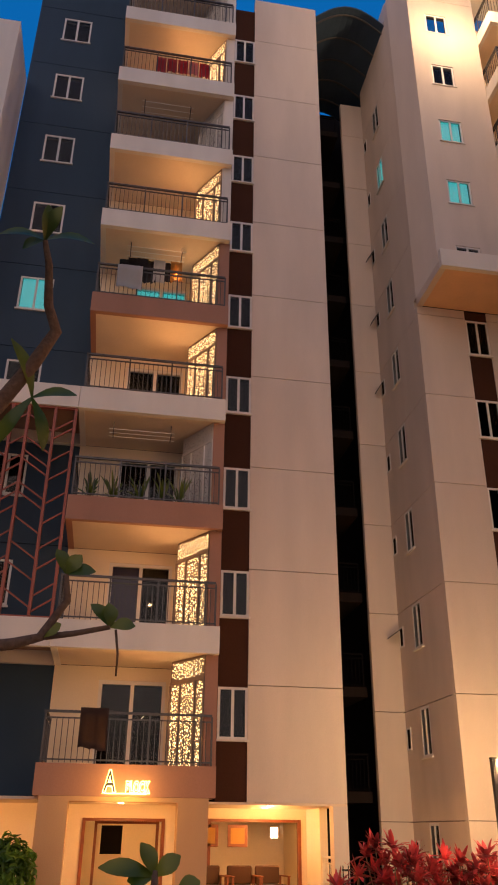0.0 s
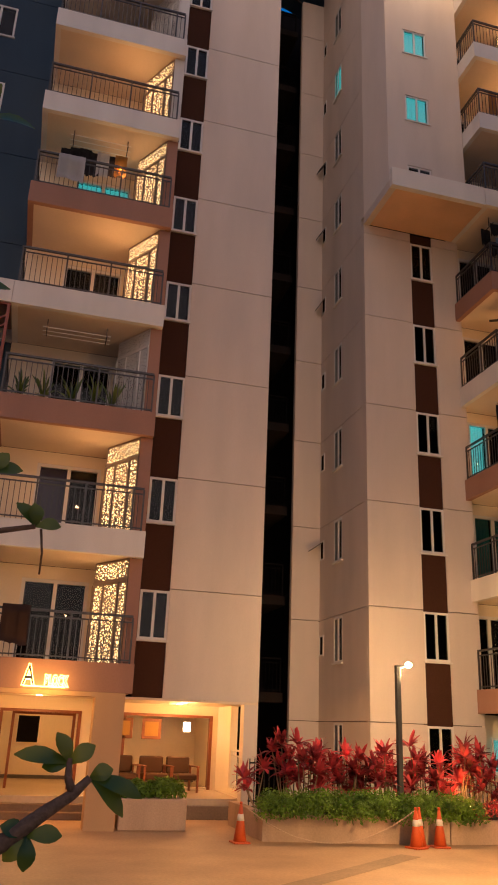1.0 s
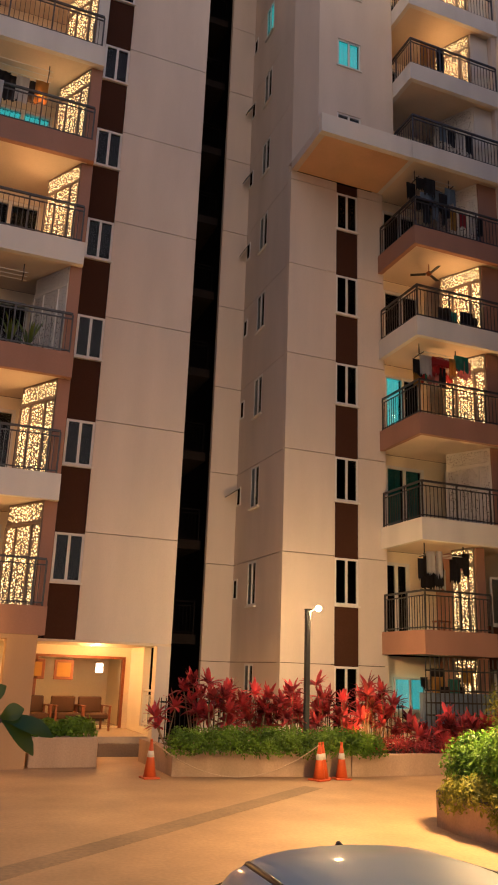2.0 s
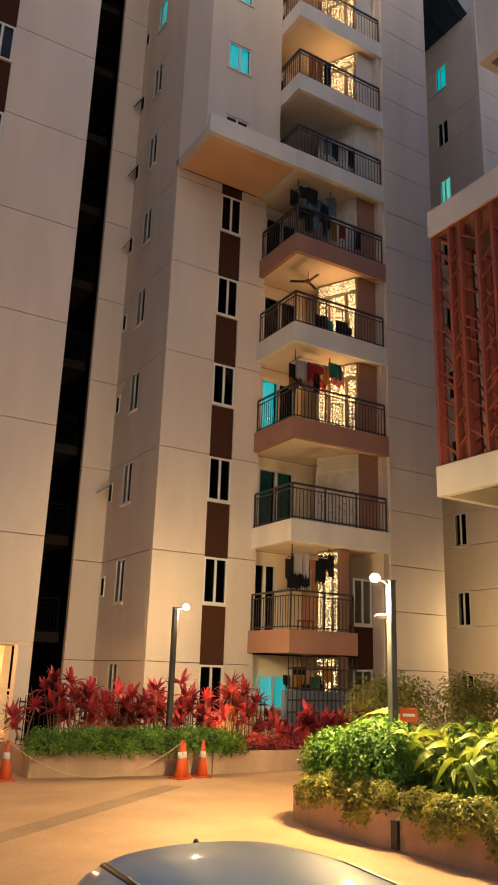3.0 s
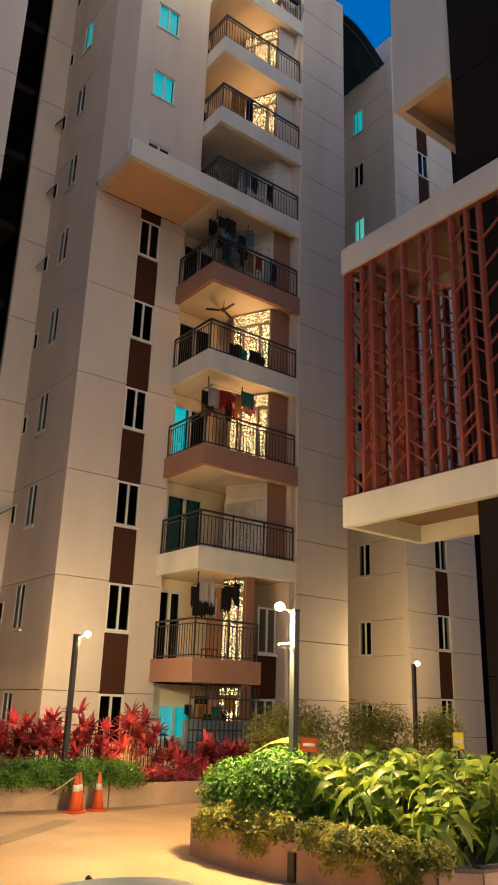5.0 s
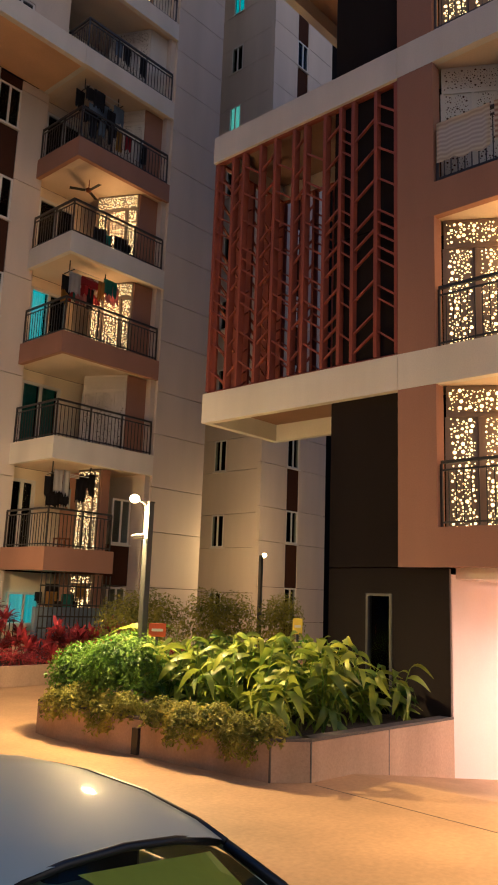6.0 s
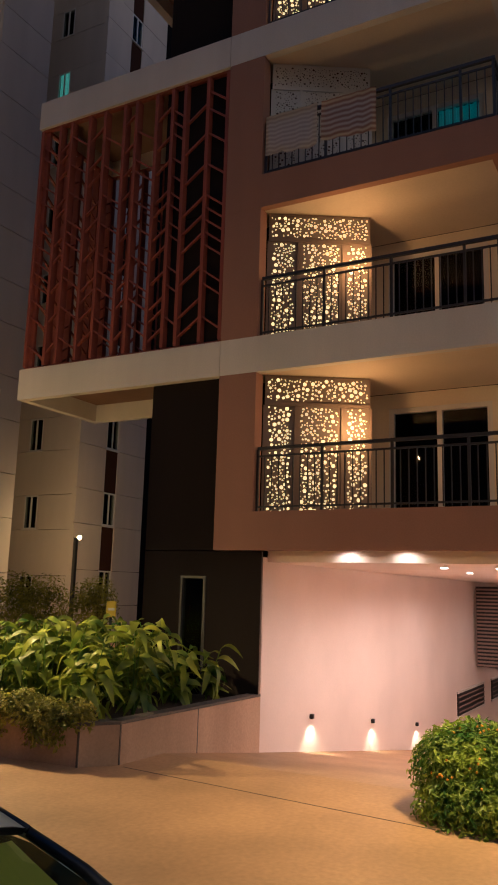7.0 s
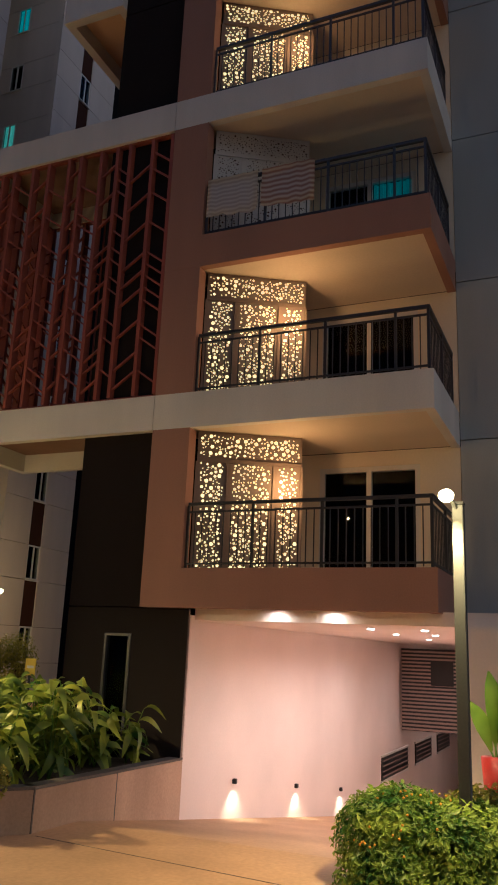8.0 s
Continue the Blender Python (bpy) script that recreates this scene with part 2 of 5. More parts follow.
def prism(bm, plan, z0, z1):
    """A solid over a plan polygon (counter-clockwise)."""
    lo, hi = [bm.verts.new((*p, z0)) for p in plan], [bm.verts.new((*p, z1)) for p in plan]
    n = len(plan)
    bm.faces.new(lo[::-1]), bm.faces.new(hi)
    for i in range(n):
        bm.faces.new((lo[i], lo[(i + 1) % n], hi[(i + 1) % n], hi[i]))


def tube(bm, path, radii, sides=8):
    """A round limb along points, with a radius at each."""
    rings = []
    path = [Vector(p) for p in path]
    for i, p in enumerate(path):
        d = (path[min(i + 1, len(path) - 1)] - path[max(i - 1, 0)]).normalized()
        a = d.orthogonal().normalized() if i == 0 else (rings_a - d * rings_a.dot(d)).normalized()
        rings_a = a
        b = d.cross(a)
        rings.append([bm.verts.new(p + (a * math.cos(t) + b * math.sin(t)) * radii[i]) for t in (2 * math.pi * k / sides for k in range(sides))])
    for r, s in zip(rings, rings[1:]):
        for k in range(sides):
            bm.faces.new((r[k], r[(k + 1) % sides], s[(k + 1) % sides], s[k]))
    bm.faces.new(rings[0][::-1]), bm.faces.new(rings[-1])


def mesh(bm, name, mat, smooth=False, bevel=0.0):
    if bevel:
        bmesh.ops.bevel(bm, geom=bm.edges[:], offset=bevel, segments=1, affect="EDGES", clamp_overlap=True)
    me = bpy.data.meshes.new(name)
    bm.to_mesh(me)
    bm.free()
    if isinstance(mat, str):
        mat = M[mat]
    me.materials.append(mat)
    if smooth:
        me.shade_smooth()
    return me


def part(name, bm, mat, parent=None, label="", smooth=False, bevel=0.0):
    me = bm if isinstance(bm, bpy.types.Mesh) else mesh(bm, name, mat, smooth, bevel)
    ob = new(name, me)
    if parent:
        ob.parent = parent
    return tagged(ob, label)


def boxes(name, mat, parent, *dims, label="", bevel=0.0):
    bm = bmesh.new()
    for d in dims:
        box(bm, *d)
    return part(name, bm, mat, parent, label, bevel=bevel)


def thing(name, label, category, group="", m=None, kind=""):
    ob = new(name)
    ob.empty_display_size = 0.2
    if m:
        ob.matrix_world = m
    return tagged(ob, label, category, group, kind)


BASE, STOREY = 0.34, 3.0


def top(k):
    """Top of the balcony edge of storey k."""
    return BASE + STOREY * k


WINDOWS = {}


def window(parent, u0, u1, z0, z1, w, glow=None, face=1):
    """A two-leaf sliding window set in an opening of a wall whose outer face is at w."""
    key = (round(u1 - u0, 2), round(z1 - z0, 2))
    if key not in WINDOWS:
        a, h = key
        bm = bmesh.new()
        fill(bm, 0, a, 0, h, [(0.06, a / 2 - 0.035, 0.06, h - 0.06), (a / 2 + 0.035, a - 0.06, 0.06, h - 0.06)], -0.012, 0.03)
        fr = mesh(bm, "window", "frame")
        panes = []
        for s, dy in ((0, 0.002), (1, 0.012)):
            bm = bmesh.new()
            box(bm, 0.06 + s * (a / 2 - 0.025), a / 2 - 0.035 + s * (a / 2 - 0.025), dy, dy + 0.006, 0.06, h - 0.06)
            panes.append(mesh(bm, "pane", "pane"))
        bm = bmesh.new()
        box(bm, -0.04, a + 0.04, -0.07, 0.05, -0.05, -0.002)
        sill = mesh(bm, "sill", "white")
        WINDOWS[key] = fr, panes, sill
    fr, panes, sill = WINDOWS[key]
    ob = part("window", fr, None, parent)
    ob.location = (u0, w, z0)
    for p in panes:
        part("pane", p, None, ob)
    part("sill", sill, None, ob)
    if glow:
        a, h = key
        bm = bmesh.new()
        n = 14
        for i in range(n):
            x0 = 0.07 + (a - 0.14) * i / n
            box(bm, x0, x0 + (a - 0.14) / n, 0.065 + 0.012 * (i % 2), 0.08 + 0.012 * (i % 2), 0.02, h - 0.02)
        part("curtain", bm, glow, ob, "backlit curtain behind the glass")
    return ob


def panelled_wall(bld, u0, u1, w, z0, z1, mat, first=5.39, thick=0.22, openings=(), pitch=STOREY, label="", band=0):
    """Rendered wall facing -w, split by a groove at every storey; openings: (u0, u1, z0, z1)."""
    lines = [first + pitch * i for i in range(-6, 28)]
    lines = sorted(lines + [z - band for z in lines]) if band else lines
    cuts = [z0] + [z for z in lines if z0 + 0.2 < z < z1 - 0.2] + [z1]
    bm = bmesh.new()
    fill(bm, u0 + 0.003, u1 - 0.003, z0 + 0.002, z1 - 0.002, openings, w + thick - 0.05, w + thick)
    wall = part("wall", bm, "joint", bld, label)
    for a, b in zip(cuts, cuts[1:]):
        ga, gb = a + (0.011 if a > z0 else 0), b - (0.011 if b < z1 else 0)
        bm = bmesh.new()
        fill(bm, u0, u1, ga, gb, sorted(o for o in openings if o[2] < gb and o[3] > ga), w, w + thick - 0.052)
        part("panel", bm, mat, wall)
    return wall


def fill(bm, u0, u1, z0, z1, holes, wa, wb):
    """One connected slab that fills a rectangle but for its rectangular holes."""
    holes = [(max(a, u0), min(b, u1), max(c, z0), min(d, z1)) for a, b, c, d in holes]
    us = sorted({round(v, 4) for v in (u0, u1, *(h[0] for h in holes), *(h[1] for h in holes))})
    zs = sorted({round(v, 4) for v in (z0, z1, *(h[2] for h in holes), *(h[3] for h in holes))})
    made = {}

    def vert(i, j, w):
        if (i, j, w) not in made:
            made[i, j, w] = bm.verts.new((us[i], w, zs[j]))
        return made[i, j, w]

    def solid(i, j):
        if not (0 <= i < len(us) - 1 and 0 <= j < len(zs) - 1):
            return False
        u, z = (us[i] + us[i + 1]) / 2, (zs[j] + zs[j + 1]) / 2
        return not any(a < u < b and c < z < d for a, b, c, d in holes)

    for i in range(len(us) - 1):
        for j in range(len(zs) - 1):
            if not solid(i, j):
                continue
            f = [vert(p, q, wa) for p, q in ((i, j), (i + 1, j), (i + 1, j + 1), (i, j + 1))]
            k = [vert(p, q, wb) for p, q in ((i, j), (i + 1, j), (i + 1, j + 1), (i, j + 1))]
            bm.faces.new(f), bm.faces.new(k[::-1])
            for di, dj, a, b in ((0, -1, 0, 1), (1, 0, 1, 2), (0, 1, 2, 3), (-1, 0, 3, 0)):
                if not solid(i + di, j + dj):
                    bm.faces.new((f[b], f[a], k[a], k[b]))


BARS = {}


def bar_mesh(h, s=0.016, mat="rail", name="baluster"):
    if (h, s, mat) not in BARS:
        bm = bmesh.new()
        box(bm, -s / 2, s / 2, -s / 2, s / 2, 0, h)
        BARS[h, s, mat] = mesh(bm, name, mat)
    return BARS[h, s, mat]


def ribbon(bm, path, t, z0, z1):
    """A bar of half-width t along plan points, mitred at the corners."""
    pts = [Vector(p) for p in path]
    left, right = [], []
    for i, p in enumerate(pts):
        d0 = (p - pts[i - 1]).normalized() if i else (pts[1] - p).normalized()
        d1 = (pts[i + 1] - p).normalized() if i < len(pts) - 1 else d0
        n0, n1 = Vector((-d0.y, d0.x)), Vector((-d1.y, d1.x))
        m = (n0 + n1).normalized()
        m *= t / max(0.3, m.dot(n0))
        left.append(p + m), right.append(p - m)
    rows = [[bm.verts.new((q.x, q.y, z)) for q in side] for side in (left, right) for z in (z0, z1)]
    a, b, c, d = rows
    for i in range(len(pts) - 1):
        for p, q in ((a, b), (d, c), (c, a), (b, d)):
            bm.faces.new((p[i], p[i + 1], q[i + 1], q[i]))
    bm.faces.new((a[0], b[0], d[0], c[0])), bm.faces.new((a[-1], c[-1], d[-1], b[-1]))
    bmesh.ops.recalc_face_normals(bm, faces=bm.faces[:])


def railing(bld, path, z, height=1.06, step=0.125, label="grey steel balcony railing", mat="rail"):
    """Railing along plan points: handrail, mid rail, foot rail, posts and thin balusters."""
    bm = bmesh.new()
    ribbon(bm, path, 0.03, z + height - 0.05, z + height)
    ob = part("railing", bm, mat, bld, label)
    for z0 in (height - 0.17, 0.06):
        bm = bmesh.new()
        ribbon(bm, path, 0.014, z + z0, z + z0 + 0.03)
        part("rail", bm, mat, ob)
    for (a, b) in zip(path, path[1:]):
        a, b = Vector((*a, z)), Vector((*b, z))
        n = max(2, round((b - a).length / step))
        for i in range(n + 1):
            post = i % 9 == 0 or i == n
            me = bar_mesh(height - 0.05, 0.04, mat, "post") if post else bar_mesh(height - 0.16, 0.016, mat)
            o = part("post" if post else "baluster", me, None, ob)
            o.location = a + (b - a) * i / n + Vector((0, 0, 0.0 if post else 0.02))
    return ob


def perforated(bld, a, b, z0, z1, seed, lit=True, dense=1.0):
    """Perforated folding screen from plan point a to b: boards with glowing round holes, framed in three bays and a transom."""
    rnd = random.Random(seed)
    a, b = Vector((*a, 0)), Vector((*b, 0))
    d, length = (b - a).normalized(), (b - a).length
    n = Vector((d.y, -d.x, 0))
    bm = bmesh.new()
    q = [a, b, b - n * 0.03, a - n * 0.03]
    prism(bm, [(p.x, p.y) for p in q][::1], z0, z1)
    bmesh.ops.recalc_face_normals(bm, faces=bm.faces[:])
    pan = part("perforated_screen", bm, "screen" if lit else "white", bld, "perforated white folding screen lit from behind, board painted in shade" if lit else "perforated white folding screen, unlit")
    bm = bmesh.new()
    h = z1 - z0
    bays = ((0.03, 0.26), (0.335, 0.70), (0.775, 0.97))
    regions = [(0.02, 0.98, h * 0.82, h - 0.05)] + [(s, e, 0.05, h * 0.78) for s, e in bays]
    for s, e, y0, y1 in regions:
        spots = []
        tries = int(900 * (e - s) * length * (y1 - y0) * dense)
        for _ in range(tries):
            r = rnd.choice((0.010, 0.013, 0.018, 0.024, 0.032)) * (1.0 if lit else 0.62)
            x, y = rnd.uniform(s * length + r, e * length - r), rnd.uniform(y0 + r, y1 - r)
            if all((x - p[0]) ** 2 + (y - p[1]) ** 2 > (r + p[2] + 0.014) ** 2 for p in spots):
                spots.append((x, y, r))
        for x, y, r in spots:
            c = a + d * x + n * 0.004 + Vector((0, 0, z0 + y))
            v = [bm.verts.new(c + d * (r * math.cos(t)) + Vector((0, 0, r * math.sin(t)))) for t in (math.pi / 4 * k for k in range(8))]
            bm.faces.new(v)
    # flat discs stand for the holes: glowing for light behind, brown for dark
    part("hole_pattern", bm, "hole" if lit else "strip", pan, "round holes with warm light behind" if lit else "round holes, dark behind")["kind"] = "stuff"
    bm = bmesh.new()
    for s in (0.0, 0.295, 0.735, 1.0):
        c = a + d * (s * length)
        prism(bm, [((c + d * i * 0.022 + n * j).x, (c + d * i * 0.022 + n * j).y) for i, j in ((-1, 0.002), (1, 0.002), (1, 0.03), (-1, 0.03))], z0, z0 + h * 0.784)
    q = [a + n * 0.002, b + n * 0.002, b + n * 0.026, a + n * 0.026]
    prism(bm, [(p.x, p.y) for p in q], z0 + h * 0.785, z0 + h * 0.81)
    bmesh.ops.recalc_face_normals(bm, faces=bm.faces[:])
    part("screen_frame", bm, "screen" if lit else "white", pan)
    return pan


def sliding_door(bld, u0, u1, z0, z1, w, curtain=None):
    """Two-leaf glazed balcony door in a white frame, near-black core for the unlit room."""
    bm = bmesh.new()
    mid = (u0 + u1) / 2
    fill(bm, u0, u1, z0, z1, [(u0 + 0.09, mid - 0.045, z0 + 0.08, z1 - 0.09), (mid + 0.045, u1 - 0.09, z0 + 0.08, z1 - 0.09)], w - 0.04, w + 0.06)
    ob = part("balcony_door", bm, "frame", bld, "white-framed sliding glass balcony door")
    for i, (a, b) in enumerate(((u0 + 0.09, mid - 0.045), (mid + 0.045, u1 - 0.09))):
        boxes("pane", "pane", ob, (a, b, w + 0.01 + 0.02 * i, w + 0.016 + 0.02 * i, z0 + 0.08, z1 - 0.09))
        if curtain and curtain[0] in (i, 2):
            bm = bmesh.new()
            for j in range(12):
                x = a + (b - a) * j / 12
                box(bm, x, x + (b - a) / 12, w + 0.12 + 0.03 * (j % 2), w + 0.15 + 0.03 * (j % 2), z0 + 0.02, z1 - 0.05)
            part("curtain", bm, curtain[1], ob, "hanging curtain behind the door glass")
    return ob


def balcony(bld, u0, u1, wf, wb, k, mat, panel=None, piers=(), door=None, lit=True, sides=(True, True), rail=None, seed=0, lamp_at=None, world=None, power=35, curtain=None, roof_mat="soffit", back_to=None):
    """One storey's balcony: slab with a deep edge beam, piers, back wall with door, screen and railing. The space above reaches to the next slab."""
    z = top(k)
    ceil = z + STOREY - 0.62
    bm = bmesh.new()
    box(bm, u0 + 0.15, u1 - 0.15, wf + 0.15, wb, z - 0.59, z - 0.12)
    slab = part("balcony_floor", bm, roof_mat, bld)
    bm = bmesh.new()
    ring = ([(u0 + 0.075, wb)] if sides[0] else []) + [(u0 + 0.075, wf + 0.075), (u1 - 0.075, wf + 0.075)] + ([(u1 - 0.075, wb)] if sides[1] else [])
    ribbon(bm, ring, 0.075, z - 0.62, z)
    part("edge_beam", bm, mat, slab, "deep rendered edge beam")
    for a, b, c, d, *paint in piers:
        boxes("pier", paint[0] if paint else "brown" if k <= 5 else "white", slab, (a, b, c, d, z + 0.002, z + STOREY - 0.622))
    a0, a1 = back_to or (u0, u1)
    bm = bmesh.new()
    fill(bm, a0, a1, z - 0.12, z + STOREY - 0.60, [(door[0], door[1], z - 0.12, z + 2.08)] if door else [], wb, wb + 0.2)
    part("back_wall", bm, "lobby", slab, "cream balcony back wall")
    if door:
        sliding_door(bld, door[0], door[1], z - 0.12, z + 2.08, wb + 0.06, curtain)
    if panel:
        perforated(bld, panel[0], panel[1], z - 0.12, ceil + 0.02, seed, lit)
    if rail:
        railing(bld, rail, z)
    if lamp_at:
        m = (world or Matrix()) @ Matrix.Translation((*lamp_at, z + 1.45))
        lamp("balcony_light", "POINT", m, power * 0.72, (1.0, 0.43, 0.145), 0.05)
    return slab

# ---- ground ----
RAMP_X, RAMP_S = 8.93, 0.148


def ground_z(x, y):
    return -RAMP_S * (x - RAMP_X) if x > RAMP_X and -1.5 < y < 6.08 else 0.0


bm = bmesh.new()
XS, YS = (-400, -40, 8.93, 45, 400), (-400, -1.5, 6.08, 45, 400)
for i in range(4):
    for j in range(4):
        x0, x1, y0, y1 = XS[i], XS[i + 1], YS[j], YS[j + 1]
        drop = -RAMP_S * (45 - RAMP_X) if (i, j) == (2, 1) else 0.0
        bm.faces.new([bm.verts.new(p) for p in ((x0, y0, 0), (x1, y0, drop), (x1, y1, drop), (x0, y1, 0))])
bmesh.ops.remove_doubles(bm, verts=bm.verts[:], dist=1e-4)
tagged(part("ground", bm, "road"), "worn concrete driveway with a ramp going down", "driveway", kind="structure")

# unseen plain blocks, added behind and beside the camera to close the court and cut sky light
sky_block = thing("apartment_building", "unseen plain dark block added to hold back sky light", "apartment building")
boxes("wall", "slate", sky_block, (-46, -30, -30, 60, 0, 33))
boxes("wall", "slate", sky_block, (48, 60, -30, 60, 0, 22))

# ---- block A: entrance lobby below, balconies above ----
FRONT_A = 18.1
WHITE_TOP = 31.8
block_a = thing("apartment_building", "cream and charcoal apartment block with lit balconies", "apartment building")
STRIP = (2.68, 3.43)
panelled_wall(block_a, 3.43, 5.88, 20.15, 2.72, WHITE_TOP, "cream")
wall = boxes("window_strip", "strip", block_a, (STRIP[0], STRIP[1], 20.20, 20.36, 2.72, 4.10), label="column of chocolate panels between the windows")
for i in range(9):
    z = 5.33 + 3 * i
    bm = bmesh.new()
    box(bm, STRIP[0], STRIP[1], 20.20, 20.36, z, z + 1.77)
    part("panel", bm, "strip", wall)
    window(block_a, STRIP[0], STRIP[1], z - 1.23, z, 20.19)
# charcoal wall with its own column of windows
holes = [(-3.72, -2.72, 4.15 + 3 * i, 5.35 + 3 * i) for i in range(9)]
panelled_wall(block_a, -4.65, -1.36, 20.45, 2.72, WHITE_TOP, "slate", first=5.8, openings=holes)
for i, h in enumerate(holes):
    window(block_a, *h, 20.47, glow="teal" if i == 4 else None)
boxes("white_bay", "white", block_a, (-6.2, -4.66, FRONT_A, 20.4, 14.7, 25.7))
# solid cores painted near-black, as the darkness behind the openings
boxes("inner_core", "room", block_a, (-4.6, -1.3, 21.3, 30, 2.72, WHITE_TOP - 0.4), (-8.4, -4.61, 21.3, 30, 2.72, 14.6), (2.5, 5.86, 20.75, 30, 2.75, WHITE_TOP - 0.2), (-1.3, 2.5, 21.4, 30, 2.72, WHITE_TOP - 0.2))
boxes("side_wall", "cream", block_a, (5.66, 5.88, 20.38, 30.2, 2.72, WHITE_TOP))
COLORS = {1: "brown", 2: "white", 3: "brown", 4: "white", 5: "brown"}
LIT_A = {1: 22, 2: 32, 4: 38, 5: 32, 6: 30, 8: 38}
for k in range(1, 11):
    mat = COLORS.get(k, "white")
    balcony(block_a, -1.36, 2.41, FRONT_A, 20.4, k, mat, panel=((1.45, 19.5), (2.12, 18.35)), piers=((2.13, 2.42, 18.3, 20.39),),
            door=(-0.25, 1.4), rail=[(-1.28, 19.9), (-1.28, FRONT_A + 0.08), (2.3, FRONT_A + 0.08)], seed=10 + k, lit=k in LIT_A,
            lamp_at=(0.95, 18.8) if k in LIT_A else None, power=LIT_A.get(k, 0), back_to=(-1.36, 2.67), curtain={2: (0, "cloth_purple"), 5: (2, "teal")}.get(k))


BAYS = (0.48, 0.29, 0.47, 0.38, 0.48, 0.28, 0.47, 0.36, 0.28, 0.49, 0.41)  # widths between the posts


def chevron_screen(bld, u0, u1, w, z0, z1, seed, posts=9):
    """Red steel screen: deep posts at uneven steps with sloping slats between them, the slope changing from bay to bay."""
    rnd = random.Random(seed)
    scr = boxes("chevron_screen", "red", bld, (u0, u1, w + 0.05, w + 0.13, z0, z0 + 0.05), label="red oxide steel screen of posts and sloping slats")
    boxes("top_rail", "red", scr, (u0, u1, w + 0.05, w + 0.13, z1 - 0.05, z1))
    widths = [BAYS[i % len(BAYS)] for i in range(posts - 1)]
    scale = (u1 - u0 - 0.08) / sum(widths)
    bm = bmesh.new()
    box(bm, -0.033, 0.033, 0, 0.17, z0 + 0.05, z1 - 0.05)
    post = mesh(bm, "post", "red")
    u, slats = u0 + 0.04, {}
    for i in range(posts):
        part("post", post, None, scr).location = (u, w, 0)
        if i == posts - 1:
            break
        wide, s = widths[i] * scale, 1 if i % 2 == 0 else -1
        key = (round(wide, 3), s)
        if key not in slats:
            bm = bmesh.new()
            a, rise = wide / 2 - 0.031, s * (wide / 2) * 0.62
            for z in (-0.02, 0.02):
                for y in (0, 0.05):
                    bm.verts.new((-a, y, z + rise)), bm.verts.new((a, y, z - rise))
            bmesh.ops.convex_hull(bm, input=bm.verts[:])
            slats[key] = mesh(bm, "slat", "red")
        z = z0 + rnd.uniform(0.25, 0.6)
        while z < z1 - 0.3:
            part("slat", slats[key], None, scr).location = (u + wide / 2, w + 0.03, z)
            z += rnd.choice((0.24, 0.36, 0.5, 0.62, 0.62))
        u += wide
    return scr


def screen_bay(bld, u0, u1, wf, wb, seed, posts):
    """Two storeys of terrace framed by white beams and closed by a red screen."""
    for k in (2, 4):
        z = top(k)
        bm = bmesh.new()
        box(bm, u0, u1, wf, wf + 0.16, z - 0.62, z)
        box(bm, u0, u0 + 0.16, wf + 0.16, wb, z - 0.62, z)
        box(bm, u0 + 0.16, u1, wb - 0.16, wb, z - 0.62, z)
        part("ring_beam", bm, "white", bld, "white rendered beam round the terrace")
        boxes("terrace_slab", "coffer", bld, (u0 + 0.17, u1 - 1.9, wf + 0.17, wb - 0.17, z - 0.25, z - 0.1), (u1 - 1.9, u1, wf + 0.17, wb - 0.17, z - 0.3, z - 0.1))
    chevron_screen(bld, u0 + 0.05, u1, wf + 0.02, top(2), top(4) - 0.62, seed, posts)


screen_bay(block_a, -5.96, -1.37, FRONT_A, 20.44, 5, 9)

# lobby of block A
bm = bmesh.new()
fill(bm, -1.23, 2.27, 0, 2.716, [(-0.62, 1.63, 0, 2.62)], FRONT_A + 0.01, FRONT_A + 0.55)
portal = part("portal", bm, "portal", block_a, "tan rendered entrance portal")
boxes("lobby_ceiling", "soffit", block_a, (-8.5, -1.24, 18.6, 24.6, 2.66, 2.715), (-1.22, 2.26, 18.66, 24.6, 2.66, 2.715), (2.28, 5.88, 20.16, 24.6, 2.66, 2.715))
bm = bmesh.new()
fill(bm, -8.5, 1.75, 0.45, 2.66, [(-0.30, 1.58, 0.45, 2.34)], 21.6, 21.8)
part("lobby_wall", bm, "lobby", block_a, "cream lobby wall round the door")
bm = bmesh.new()
fill(bm, 1.75, 5.66, 0.45, 2.66, [(3.0, 5.44, 0.5, 2.37)], 23.5, 23.7)
box(bm, 1.76, 1.9, 21.8, 23.5, 0.45, 2.66)
box(bm, -8.5, 5.66, 26.5, 26.7, 0.45, 2.66)
part("lobby_wall", bm, "lobby", block_a, "cream lobby back wall")
boxes("lobby_column", "cream", block_a, (5.52, 5.88, 20.152, 20.5, 0.0, 2.658))
boxes("lobby_side_wall", "lobby", block_a, (5.66, 5.86, 22.0, 26.6, 0.0, 2.66), (5.66, 5.86, 20.5, 22.0, 0.0, 0.62))
boxes("lobby_floor", "tile", block_a, (-8.5, 5.66, 20.6, 26.6, 0.0, 0.45))
boxes("entry_step", "step", block_a, (-8.5, 2.25, 20.3, 20.6, 0, 0.3), (2.3, 5.5, 20.4, 20.6, 0, 0.3), bevel=0.01)
boxes("entry_step", "step", block_a, (-8.5, 2.25, 20.0, 20.3, 0, 0.15), bevel=0.01)
